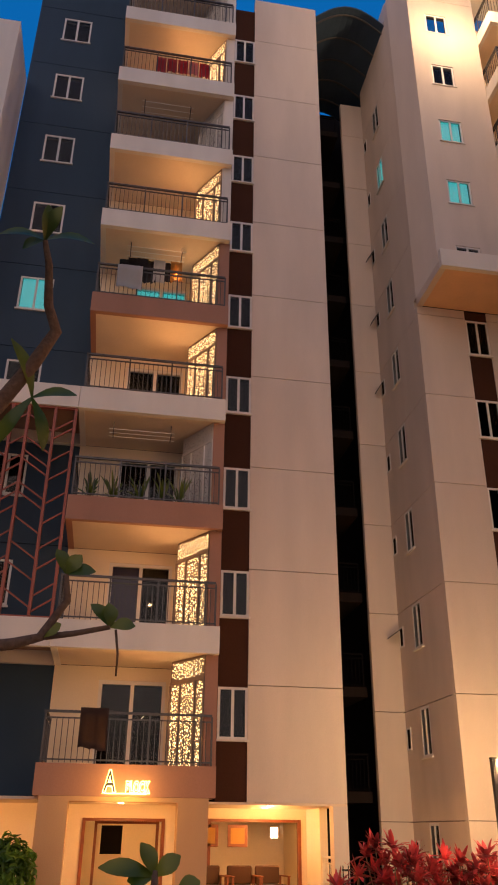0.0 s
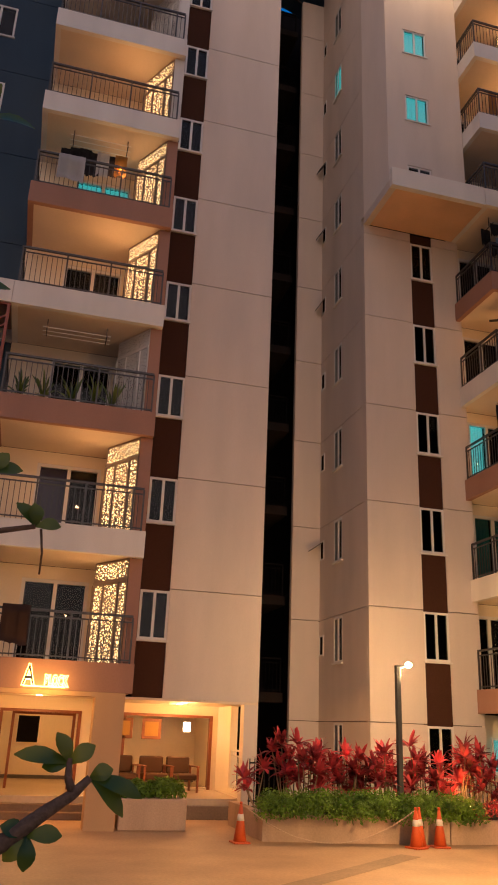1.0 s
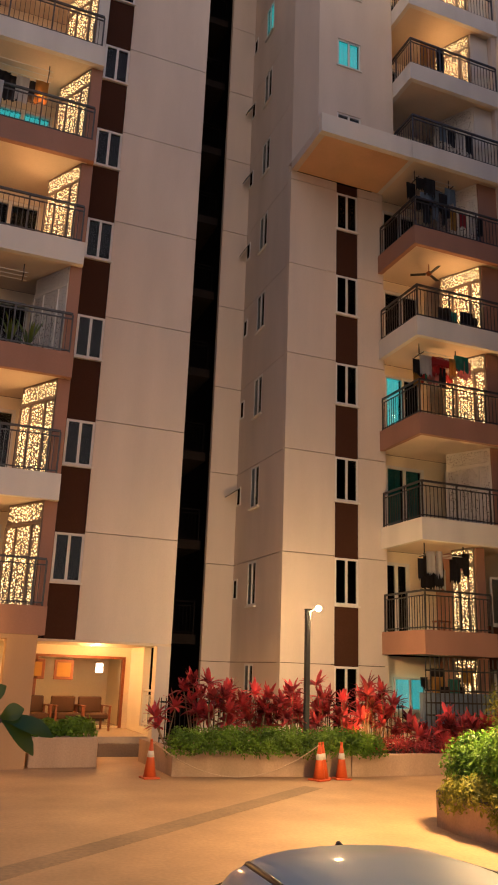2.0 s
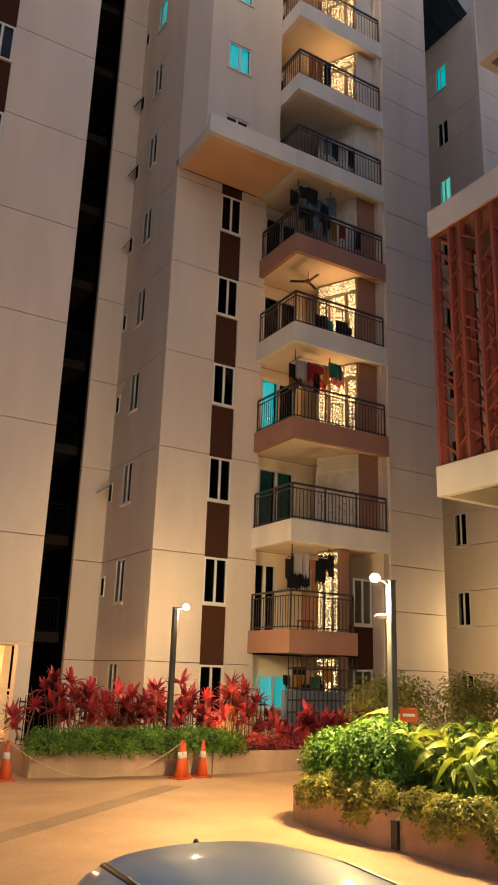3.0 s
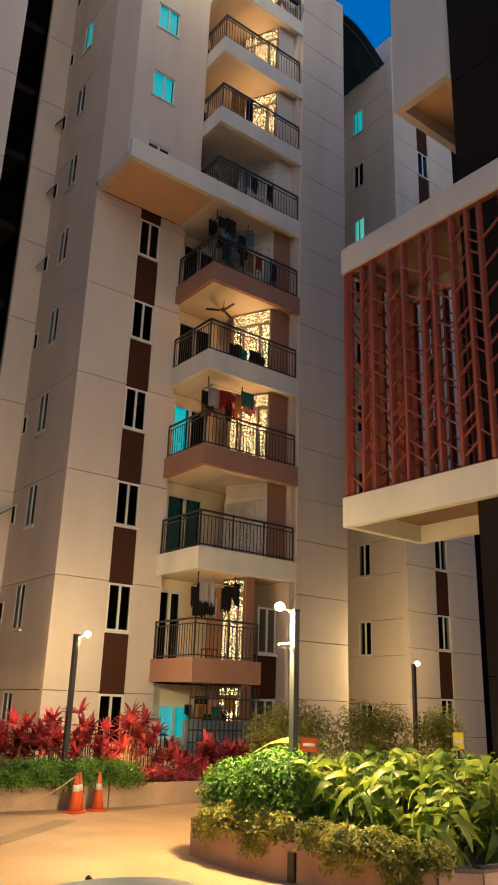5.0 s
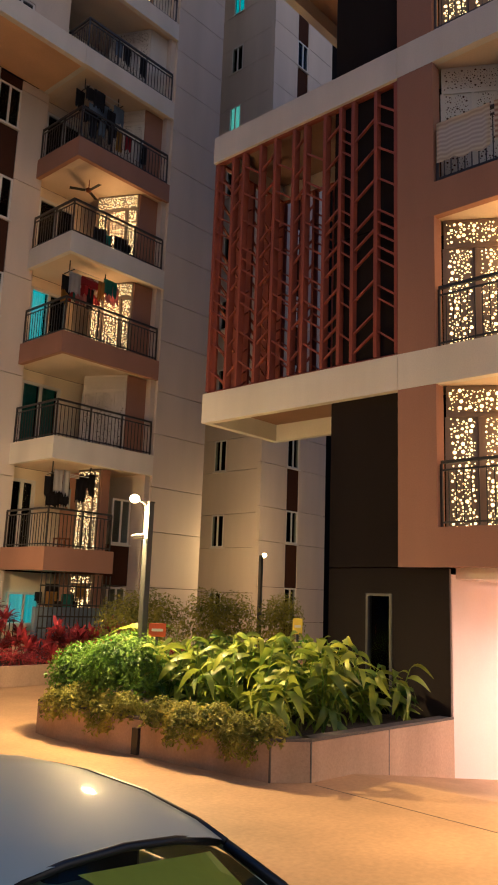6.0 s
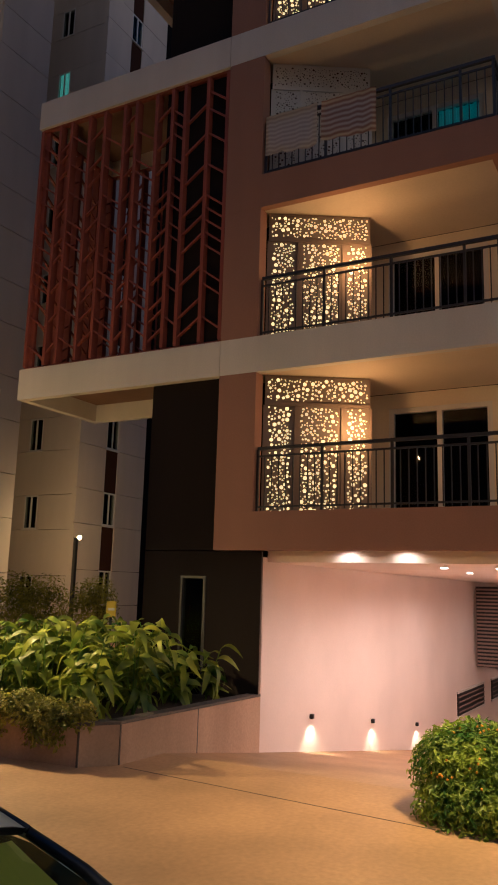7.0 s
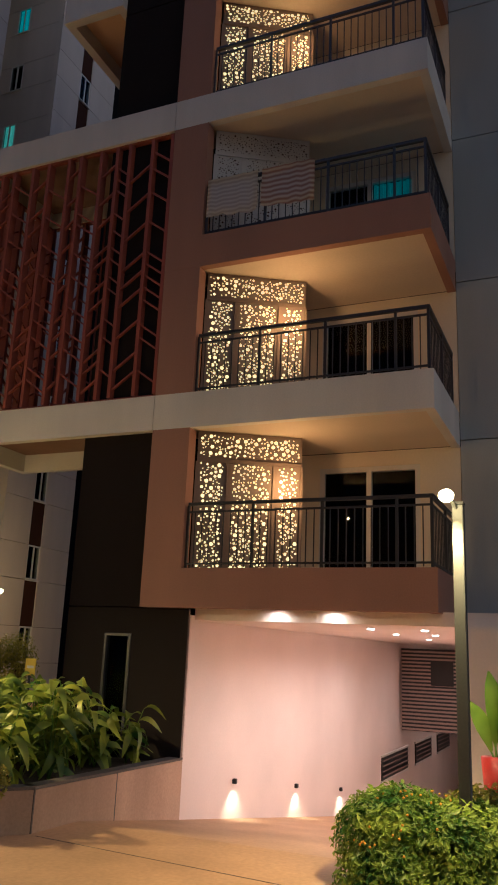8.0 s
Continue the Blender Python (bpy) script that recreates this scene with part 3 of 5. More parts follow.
for u0, u1, w, z0, z1 in ((-0.30, 1.58, 21.55, 0.45, 2.36), (3.0, 5.44, 23.44, 0.45, 2.4)):
    boxes("door_frame", "wood", block_a, (u0 - 0.06, u0 + 0.02, w, w + 0.2, z0, z1), (u1 - 0.02, u1 + 0.06, w, w + 0.2, z0, z1), (u0 + 0.02, u1 - 0.02, w, w + 0.2, z1 - 0.07, z1), label="teak door surround")
boxes("door_frame", "wood", block_a, (-0.06, 0.01, 22.6, 22.72, 0.45, 2.30), (1.50, 1.57, 22.6, 22.72, 0.45, 2.30), (0.01, 1.50, 22.6, 22.72, 2.24, 2.30), label="inner teak door frame")
inner = boxes("lobby_window", "lobby", block_a, (0.06, 0.14, 26.44, 26.5, 1.40, 2.30), (0.76, 0.84, 26.44, 26.5, 1.40, 2.30), (0.14, 0.76, 26.44, 26.5, 2.22, 2.30), (0.14, 0.76, 26.44, 26.5, 1.40, 1.46), label="window in the far lobby wall")
boxes("pane", "room", inner, (0.14, 0.76, 26.47, 26.49, 1.46, 2.22))
boxes("skirting", "coping", block_a, (-8.5, 5.66, 26.47, 26.5, 0.45, 0.55))
for x, y in ((0.5, 20.0), (4.1, 20.7), (4.3, 22.4), (-3.5, 20.2), (1.0, 24.5)):
    boxes("downlight", "downlight", block_a, (x - 0.06, x + 0.06, y - 0.06, y + 0.06, 2.648, 2.66))
    lamp("downlight_lamp", "POINT", Matrix.Translation((x, y, 2.45)), 72, (1.0, 0.44, 0.125), 0.06)

# ---- blocks B and D ----


def vent_meshes():
    """Frame, dark pane and hinged pane of a small ventilator."""
    bm = bmesh.new()
    fill(bm, 0, 0.34, 0, 0.62, [(0.04, 0.30, 0.04, 0.58)], -0.02, 0.004)
    frame_me = mesh(bm, "ventilator", "frame")
    bm = bmesh.new()
    box(bm, 0.04, 0.30, -0.002, 0.004, 0.04, 0.58)
    pane_me = mesh(bm, "vent_pane", "room")
    bm = bmesh.new()
    box(bm, -0.15, 0.15, -0.025, 0.0, -0.5, 0.0)
    return frame_me, pane_me, mesh(bm, "vent_flap", "pole")


VENT = vent_meshes()


def tower(du, top_z, bulge):
    """A block with a side face, a window column and, in front, a stack of balconies."""
    bld = thing("apartment_building", "cream apartment block with stacked balconies" if bulge else "cream apartment block behind the garden", "apartment building")
    W = 20.15
    body = 17.7 if bulge else top_z
    x0 = 8.93 + du
    step, band = (3.0, 0) if bulge else (3.1, 1.35)
    base, side_base = (2.35, 2.35) if bulge else (2.67, 2.41)
    panelled_wall(bld, x0, 10.57 + du, W, 0, body, "cream", 5.39 if bulge else base, pitch=step, band=band)
    panelled_wall(bld, 11.35 + du, 12.3 + du if bulge else 13.2 + du, W, 0, body, "cream", 5.39 if bulge else base, pitch=step, band=band)
    strip = boxes("window_strip", "strip", bld, (10.57 + du, 11.35 + du, W + 0.04, W + 0.2, 0, 1.02), label="column of chocolate panels between the windows")
    n = 6 if bulge else 10
    for i in range(n):
        z = base + step * i
        window(bld, 10.57 + du, 11.35 + du, z - 1.33, z, W + 0.03)
        bm = bmesh.new()
        box(bm, 10.57 + du, 11.35 + du, W + 0.04, W + 0.2, z, min(z + step - 1.33, body))
        part("panel", bm, "strip", strip)
    # side face, turned to face -x
    holes = [(-22.75, -22.05, side_base - 1.33 + step * i, side_base + step * i) for i in range(10)]
    hold = thing("wall_side", "cream rendered side wall with narrow windows", "wall", m=pose(0, 0, 0, 0, 0, -90), kind="structure")
    panelled_wall(hold, -24.0, -W - 0.222, x0, 0, top_z, "cream", 5.39 if bulge else side_base, openings=holes, pitch=step, band=band)
    boxes("corner", "cream", bld, (x0 - 0.003, x0 + 0.06, W + 0.12, W + 0.2215, 0, body))
    for i, h in enumerate(holes):
        window(hold, *h, x0 + 0.01, glow="teal" if i == (8 if bulge else 9) else "green" if i == 7 and not bulge else None)
    for i in range(10):
        z = side_base - 0.45 + step * i
        vent = part("ventilator", VENT[0], None, hold, "small toilet ventilator in the side wall")
        vent.location = (-23.93, x0 - 0.006, z - 0.6)
        part("vent_pane", VENT[1], None, vent)
        if bulge and i in (2, 5, 6, 7) or not bulge and i in (3, 6):
            flap = part("vent_flap", VENT[2], None, vent, "top-hung pane pushed open")
            flap.location = (0.17, -0.01, 0.56)
            flap.rotation_euler = (-0.95 if i == 2 else -0.55, 0, 0)
    panelled_wall(bld, x0 - 0.95, x0, 24.0, 0, 31.3, "cream")
    # near-black core: darkness of the rooms as colour
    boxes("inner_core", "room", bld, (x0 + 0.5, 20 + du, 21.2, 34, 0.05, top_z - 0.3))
    return bld, hold


block_b, side_b = tower(0.0, 33.3, True)
block_d, side_d = tower(14.25, 33.3, False)
FB = 18.0
# terrace slab with parapet, and the wall set back above it
boxes("parapet", "white", block_b, (8.93, 12.09, FB, FB + 0.18, 17.7, 18.34), label="white terrace parapet")
boxes("terrace_soffit", "peach", block_b, (9.132, 12.09, FB + 0.182, 20.14, 17.72, 18.0))
slant = thing("wall_terrace", "cream rendered wall lit by an added fill lamp", "wall", m=pose(9.33, 19.05, 0), kind="structure")
bh = [(0.67, 1.54, 18.45 + 2.9 * i, 19.5 + 2.9 * i) for i in range(5)]
panelled_wall(slant, 0.0, 2.75, 0.0, 18.01, 33.2, "cream", first=50, openings=bh)
for i, h in enumerate(bh):
    window(slant, *h, 0.04, glow="teal" if i in (1, 2) else None)
bm = bmesh.new()
prism(bm, [(8.93, 20.37), (8.93, 20.14), (9.328, 19.05), (9.328, 20.37)], 18.01, 33.2)
bmesh.ops.recalc_face_normals(bm, faces=bm.faces[:])
part("bay_side", bm, "cream", block_b)
boxes("soffit_edge", "cream", block_b, (8.93, 9.13, FB + 0.182, 20.14, 17.7, 18.0))
boxes("roof_slab", "white", block_b, (9.11, 15.7, FB + 0.4, 20.4, 33.31, 33.6))
# fill lamp added in mid-air to brighten the upper wall; it has no fitting
lamp("upper_wall_fill", "POINT", Matrix.Translation((10.8, 17.0, 30.0)), 620, (1.0, 0.62, 0.33), 0.1)
boxes("window_strip", "cream", block_b, (14.45, 15.48, 18.62, 18.8, 0.0, 1.0))
boxes("panel", "strip", block_b, (14.6, 15.48, 18.62, 18.8, 2.42, 3.6))
for z in (1.02, 3.62):
    window(block_b, 14.75, 15.45, z, z + 1.35, 18.63)
panelled_wall(block_b, 15.7, 17.85, FB, 0, 29.7, "cream", band=1.35)
boxes("right_side", "cream", block_b, (17.63, 17.85, FB + 0.23, 30, 0, 29.7), (15.5, 15.69, FB + 0.1, 20.4, 0, 29.7))
LIT_B = {1: 2, 3: 32, 4: 40, 7: 34, 8: 34, 9: 34, 10: 30}
for k in range(1, 11):
    u1 = 14.42 if k == 1 else 15.7
    balcony(block_b, 12.1, u1, FB, 20.5, k, COLORS.get(k, "white"), panel=((14.1, 19.6), (14.75, 18.35)) if k > 1 else ((13.95, 19.3), (14.12, 18.5)), piers=((14.77, 15.49, 18.3, 20.4),) if k > 1 else ((14.14, 14.42, 18.4, 20.4),), door=(12.5, 13.9) if k > 1 else (12.4, 13.3),
            rail=[(12.18, 20.1), (12.18, FB + 0.08), (u1 - 0.1, FB + 0.08)], seed=40 + k, lit=k in LIT_B, lamp_at=(14.0, 18.75) if k in LIT_B else None, power=LIT_B.get(k, 0), back_to=(12.1, 15.5), curtain={2: (2, "cloth_teal"), 3: (0, "teal")}.get(k))


# barred ground-floor terrace of block B
boxes("terrace_wall", "cloth_blue", block_b, (12.12, 14.4, 18.2, 18.35, 0, 1.76), label="pale blue-grey terrace wall")
boxes("back_wall", "lobby", block_b, (12.1, 15.5, 20.5, 20.7, 0, 2.7))
window(block_b, 12.6, 13.7, 1.2, 2.12, 20.38, glow="teal")
perforated(block_b, (13.93, 19.3), (14.12, 18.5), 1.3, 2.68, 39)
boxes("pier", "brown", block_b, (14.14, 14.42, 18.4, 20.4, 0, 2.7))
grid = boxes("window_grille", "rail", block_b, (12.12, 14.42, 18.06, 18.09, 2.3, 2.34), label="grey steel security grille")
for z in (1.2, 1.5, 1.8):
    boxes("rail", "rail", grid, (12.12, 14.42, 18.06, 18.09, z, z + 0.04))
for i in range(17):
    o = part("bar", bar_mesh(2.6, 0.022), None, grid)
    o.location = (12.14 + 0.1425 * i, 18.075, 0.05)


def canopy(bld, x0, x1, y0, y1, z, rise):
    """Curved roof sheet over the gap between two blocks, on ribs."""
    bm = bmesh.new()
    n = 14
    rows = []
    for t in (0.0, 0.06):
        for y in (y0, y1):
            rows.append([bm.verts.new((x0 + (x1 - x0) * i / n, y, z + t + rise * math.sin(math.pi * i / n))) for i in range(n + 1)])
    a, b, c, d = rows
    for i in range(n):
        for p, q in ((a, b), (d, c), (c, a), (b, d)):
            bm.faces.new((p[i], q[i], q[i + 1], p[i + 1]))
    bmesh.ops.recalc_face_normals(bm, faces=bm.faces[:])
    roof = part("curved_roof", bm, "slate", bld, "dark curved sheet roof over the gap")
    for j in range(5):
        y = y0 + (y1 - y0) * (j + 0.3) / 5
        bm = bmesh.new()
        tube(bm, [(x0 + (x1 - x0) * i / n, y, z - 0.05 + rise * math.sin(math.pi * i / n)) for i in range(n + 1)], [0.04] * (n + 1), 6)
        part("rib", bm, "rail", roof)


canopy(block_a, 5.9, 9.2, 20.6, 26, 31.9, 1.1)
canopy(block_d, 18.2, 23.2, 20.6, 26, 31.9, 1.3)

# access galleries between the blocks, their deep shade put into near-black colour
gallery = thing("apartment_building", "open galleries between the two blocks, shade painted near-black", "apartment building")
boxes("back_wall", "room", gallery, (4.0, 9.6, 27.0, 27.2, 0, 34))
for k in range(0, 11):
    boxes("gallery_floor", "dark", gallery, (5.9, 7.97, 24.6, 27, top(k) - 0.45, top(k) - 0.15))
    railing(gallery, [(5.95, 24.7), (7.9, 24.7)], top(k) - 0.15, label="gallery railing painted near-black for the shade", mat="room")
boxes("back_wall_two", "cream", gallery, (17.0, 23.0, 26.0, 26.2, 0, 32))

# ---- block C: balconies, red screen, basement ramp ----
FC = 11.2
BASE, STOREY = 0.39, 2.95
TURN_C = pose(0, 0, 0, 0, 0, -90)
block_c = thing("apartment_building", "charcoal block with lit balconies over a basement ramp", "apartment building", m=TURN_C)
LIT_C = {1: 82, 2: 82, 4: 50}
for k in range(1, 9):
    u1 = -2.0
    balcony(block_c, -6.75, u1, FC, 13.6, k, COLORS.get(k, "white"), panel=((-6.02, 11.5), (-4.48, 12.41)), piers=((-6.75, -6.04, FC + 0.003, FC + 0.25), (-5.05, -4.92, 12.3, 13.6, "lobby")), door=(-4.55, -2.70),
            rail=[(-6.0, FC + 0.08), (u1 - 0.08, FC + 0.08), (u1 - 0.08, 13.4)], seed=70 + k, lit=k in LIT_C, lamp_at=(-4.55, 11.95) if k in LIT_C else None, world=TURN_C, power=LIT_C.get(k, 0), curtain=(1, "teal_dim") if k == 3 else None,
            back_to=(-6.75, u1))
panelled_wall(block_c, -1.99, 6.0, 13.6, 2.72, 27, "grey_wall", first=5.8)
panelled_wall(block_c, -8.22, -6.76, 11.35, 2.73, 27, "dark", first=5.8)
panelled_wall(block_c, -8.22, -5.935, 11.35, -1.0, 2.71, "dark", first=40, thick=0.07, openings=[(-7.45, -6.95, 0.3, 2.3)])
bm = bmesh.new()
fill(bm, -7.45, -6.95, 0.3, 2.3, [(-7.41, -7.0, 0.34, 2.26)], 11.33, 11.45)
side_door = part("glazed_side_door", bm, "pole", block_c, "narrow glazed door in a grey frame")
boxes("pane", "pane", side_door, (-7.41, -7.0, 11.39, 11.4, 0.34, 2.26))
# cores coloured near-black for the unlit rooms inside
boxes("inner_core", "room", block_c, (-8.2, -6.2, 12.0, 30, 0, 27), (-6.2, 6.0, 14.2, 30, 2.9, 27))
boxes("end_wall", "dark", block_c, (-8.22, -8.202, 11.58, 30, -1, 27))
screen_bay(block_c, -11.42, -6.76, FC, 13.6, 8, 12)
chevron_screen(block_c, -11.3, -8.3, 13.42, top(2), top(4) - 0.62, 12, 7)
end_screen = chevron_screen(None, 0.0, 2.2, 0.0, top(2), top(4) - 0.62, 14, 5)
end_screen.matrix_basis = Matrix.Translation((FC + 0.1, 11.2, 0))
tagged(end_screen, "red oxide steel screen closing the terrace end", "screen")
bay = boxes("white_bay", "white", block_c, (-9.7, -8.23, FC, 13.5, 15.35, 27), label="white projecting bay")
boxes("bay_soffit", "peach", bay, (-9.52, -8.41, FC + 0.18, 13.32, 15.3, 15.349))
boxes("bay_rim", "white", bay, (-9.7, -8.23, FC, FC + 0.18, 14.95, 15.349), (-9.7, -8.23, 13.32, 13.5, 14.95, 15.349), (-9.7, -9.52, FC + 0.18, 13.32, 14.95, 15.349), (-8.41, -8.23, FC + 0.18, 13.32, 14.95, 15.349))
# basement passage
boxes("passage_wall", "pink", block_c, (-6.15, -5.93, 11.425, 44, -7, 2.62), label="pale painted wall down the ramp")
boxes("passage_ceiling", "pink", block_c, (-5.92, -1.2, 11.55, 44, 2.55, 2.745))
boxes("passage_wall", "pink", block_c, (-1.7, -1.2, 11.3, 44, -7, 2.54))
boxes("passage_end", "pink", block_c, (-5.92, -1.71, 43.7, 44, -7, 2.54))
for i in range(6):
    x = 13.35 + 3.15 * i
    z = -RAMP_S * (x - RAMP_X) + 0.55
    boxes("wall_lamp", "black", block_c, (-5.93, -5.86, x - 0.038, x + 0.038, z, z + 0.085), label="small black downward wall lamp", bevel=0.01)
    lamp("wall_lamp_light", "SPOT", look((x, 5.76, z - 0.02), (x, 5.84, z - 1)), 60, (1.0, 0.70, 0.45), 0.03, 118)
for x, y in ((13.3, 3.5), (13.3, 2.6), (16.0, 3.7), (15.9, 2.9), (19.4, 3.7), (19.2, 2.9), (24.0, 3.2), (31.0, 3.2)):
    bm = bmesh.new()
    tube(bm, [(-y, x, 2.549), (-y, x, 2.53)], [0.065, 0.055], 14)
    part("downlight", bm, "downlight", block_c, "round recessed ceiling downlight", smooth=True)
    lamp("passage_light", "SPOT", Matrix.Translation((x, y, 2.5)), 390, (1.0, 0.62, 0.50), 0.12, 172)
# two small lamps under the balcony wash the front edge of the passage ceiling
for y in (4.47, 3.58):
    bm = bmesh.new()
    tube(bm, [(-y, 11.38, 2.765), (-y, 11.38, 2.752)], [0.05, 0.045], 12)
    part("downlight", bm, "downlight", block_c, "small round downlight under the balcony", smooth=True)
    lamp("edge_light", "SPOT", look((11.38, y, 2.745), (11.46, y, 1.7)), 34, (1.0, 0.68, 0.52), 0.03, 165)
# ventilators and a louvred grille further down the passage
for x0, x1 in ((23.7, 27.1), (28.3, 31.1), (32.3, 35.0)):
    vent = boxes("ventilator", "black", block_c, (-5.93, -5.9, x0, x1, -1.3, -0.68), label="dark slatted ventilator in the passage wall")
    boxes("vent_frame", "frame", vent, (-5.93, -5.885, x0 - 0.06, x1 + 0.06, -1.36, -1.3), (-5.93, -5.885, x0 - 0.06, x1 + 0.06, -0.68, -0.62))
    for j in range(4):
        boxes("slat", "louvre", vent, (-5.9, -5.87, x0 + 0.05, x1 - 0.05, -1.22 + 0.14 * j, -1.19 + 0.14 * j))
sheet = (-4.9, -4.2, 25.9, 25.928, 1.3, 2.05)
grille = boxes("louvred_grille", "black", block_c, (-5.85, -2.2, 26.0, 26.1, -0.08, 2.4), label="grey-brown louvred grille hung from the ceiling")
for j in range(22):
    boxes("louvre", "louvre", grille, (-5.85, -2.2, 25.93, 25.99, -0.05 + 0.111 * j, 0.005 + 0.111 * j))

boxes("hatch", "black", grille, sheet)

# ---- garden ----


def leaf_cloud(name, spots, size, mat, label, category, seed, n):
    """A shrub mass of many small bent leaves over given ellipsoids: (x, y, z, rx, ry, rz)."""
    rnd = random.Random(seed)
    bm = bmesh.new()
    vol = [s[3] * s[4] + s[4] * s[5] + s[3] * s[5] for s in spots]
    for s, v in zip(spots, vol):
        for _ in range(int(n * v / sum(vol))):
            d = Vector((rnd.gauss(0, 1), rnd.gauss(0, 1), rnd.gauss(0, 1))).normalized()
            if d.z < -0.35:
                d.z = -d.z
            r = rnd.uniform(0.55, 1.08)
            c = Vector((s[0] + d.x * s[3] * r, s[1] + d.y * s[4] * r, s[2] + d.z * s[5] * r))
            out = (d + Vector((rnd.gauss(0, 0.5), rnd.gauss(0, 0.5), rnd.gauss(0, 0.5) + 0.3))).normalized()
            t = out.orthogonal().normalized()
            t = Matrix.Rotation(rnd.uniform(0, 6.28), 3, out) @ t
            b = out.cross(t)
            L = size * rnd.uniform(0.7, 1.4)
            W = L * 0.42
            p = [c, c + t * L * 0.5 + b * W * 0.5 + out * L * 0.1, c + t * L, c + t * L * 0.5 - b * W * 0.5 + out * L * 0.1]
            v4 = [bm.verts.new(q) for q in p]
            bm.faces.new((v4[0], v4[1], v4[2])), bm.faces.new((v4[0], v4[2], v4[3]))
    ob = part(name, bm, mat)
    return tagged(ob, label, category, kind="stuff")


# planter in front of block B
bed = thing("planter", "long rendered garden planter with trailing hedge", "planter")
bm = bmesh.new()
prism(bm, [(5.05, 16.72), (9.0, 16.35), (9.0, 16.55), (5.25, 16.9), (5.25, 19.5), (5.05, 19.5)], 0, 0.5)
part("planter_wall", bm, "planter", bed)
bm = bmesh.new()
prism(bm, [(9.03, 16.35), (16.5, 16.6), (16.5, 16.8), (9.03, 16.55)], 0, 0.45)
part("planter_wall", bm, "planter", bed)
bm = bmesh.new()
prism(bm, [(5.26, 16.91), (9.0, 16.56), (16.5, 16.81), (16.5, 19.8), (5.26, 19.8)], 0, 0.38)
part("soil", bm, "soil", bed)
rnd = random.Random(3)
spots = [(5.2 + i * 0.36, 16.68 - 0.03 * i + rnd.uniform(-0.06, 0.06), 0.56 + rnd.uniform(-0.05, 0.05), 0.34, 0.36, 0.36 + rnd.uniform(0, 0.08)) for i in range(13)]
leaf_cloud("hedge", spots, 0.07, "hedge", "clipped bright green hedge along the planter", "hedge", 4, 16000)
spots = [(9.9 + i * 0.5, 16.8, 0.5 + rnd.uniform(-0.05, 0.08), 0.38, 0.3, 0.25) for i in range(14)]
leaf_cloud("hedge", spots, 0.07, "cordy", "low dark red shrubs along the planter", "shrub", 5, 6000)


def cordyline_meshes():
    out = []
    for s in range(4):
        rnd = random.Random(100 + s)
        bm = bmesh.new()
        for i in range(26):
            ang, lift = rnd.uniform(0, 6.28), rnd.uniform(0.1, 1.3)
            L, W = rnd.uniform(0.28, 0.5), rnd.uniform(0.035, 0.06)
            d = Vector((math.cos(ang), math.sin(ang), 0))
            sd = Vector((-d.y, d.x, 0))
            pts = []
            for j in range(5):
                f = j / 4
                r = L * (f * math.cos(lift) + 0.0)
                z = L * (math.sin(lift) * f - 0.45 * f * f * math.cos(lift))
                w = W * math.sin(math.pi * min(0.97, 0.12 + 0.86 * f)) ** 0.8
                c = d * r + Vector((0, 0, z))
                pts.append((bm.verts.new(c + sd * w), bm.verts.new(c - sd * w + Vector((0, 0, 0.01)))))
            for p, q in zip(pts, pts[1:]):
                bm.faces.new((p[0], p[1], q[1], q[0]))
        out.append(mesh(bm, "leaf_crown", "cordy"))
    return out


CROWNS = cordyline_meshes()
rnd = random.Random(8)
for i in range(46):
    f = i / 45
    x = 5.5 + 9.5 * f + rnd.uniform(-0.25, 0.25)
    y = rnd.uniform(17.2, 18.4) if x < 11.8 else rnd.uniform(17.0, 17.7)
    h = rnd.uniform(1.15, 1.85) if x < 11.2 else rnd.uniform(0.75, 1.2)
    pl = thing("cordyline", "red-leaved cordyline on thin pale stems", "shrub", "red shrubs in the long planter", Matrix.Translation((x, y, 0.38)))
    for s in range(3):
        dx, dy, hh = rnd.uniform(-0.3, 0.3), rnd.uniform(-0.2, 0.2), h * (1 - 0.17 * s) - 0.36
        bm = bmesh.new()
        tube(bm, [(0.03 * s, 0, 0), (dx * 0.5, dy * 0.5, hh * 0.5), (dx, dy, hh)], [0.018, 0.015, 0.012], 5)
        part("stem", bm, "stem", pl)
        c = part("leaf_crown", CROWNS[rnd.randrange(4)], None, pl)
        c.location = (dx, dy, hh)
        c.rotation_euler = (rnd.uniform(-0.2, 0.2), rnd.uniform(-0.2, 0.2), rnd.uniform(0, 6.28))
        c.scale = (1.0, 1.0, 1.08)

# corner planter by block C
bed = thing("planter", "rendered corner planter with dark coping", "planter")
PL = [(11.3, 12.6), (8.3, 11.6), (7.45, 10.9), (7.35, 10.3), (7.66, 6.36), (8.05, 6.05), (11.424, 5.925)]


def offset_wall(bm, pts, t, z0, z1):
    """An upright wall of thickness t to the left of a line of plan points."""
    pts = [Vector((*p, 0)) for p in pts]
    for a, b in zip(pts, pts[1:]):
        d = (b - a).normalized()
        s = Vector((-d.y, d.x, 0)) * t
        prism(bm, [(a.x, a.y), (b.x, b.y), ((b + s).x, (b + s).y), ((a + s).x, (a + s).y)], z0, z1)


for a, b in zip(PL, PL[1:]):
    bm = bmesh.new()
    offset_wall(bm, (a, b), 0.18, -0.9, 0.46)
    part("planter_wall", bm, "planter", bed)
    bm = bmesh.new()
    offset_wall(bm, (a, b), 0.2, 0.464, 0.50)
    part("coping", bm, "coping", bed)
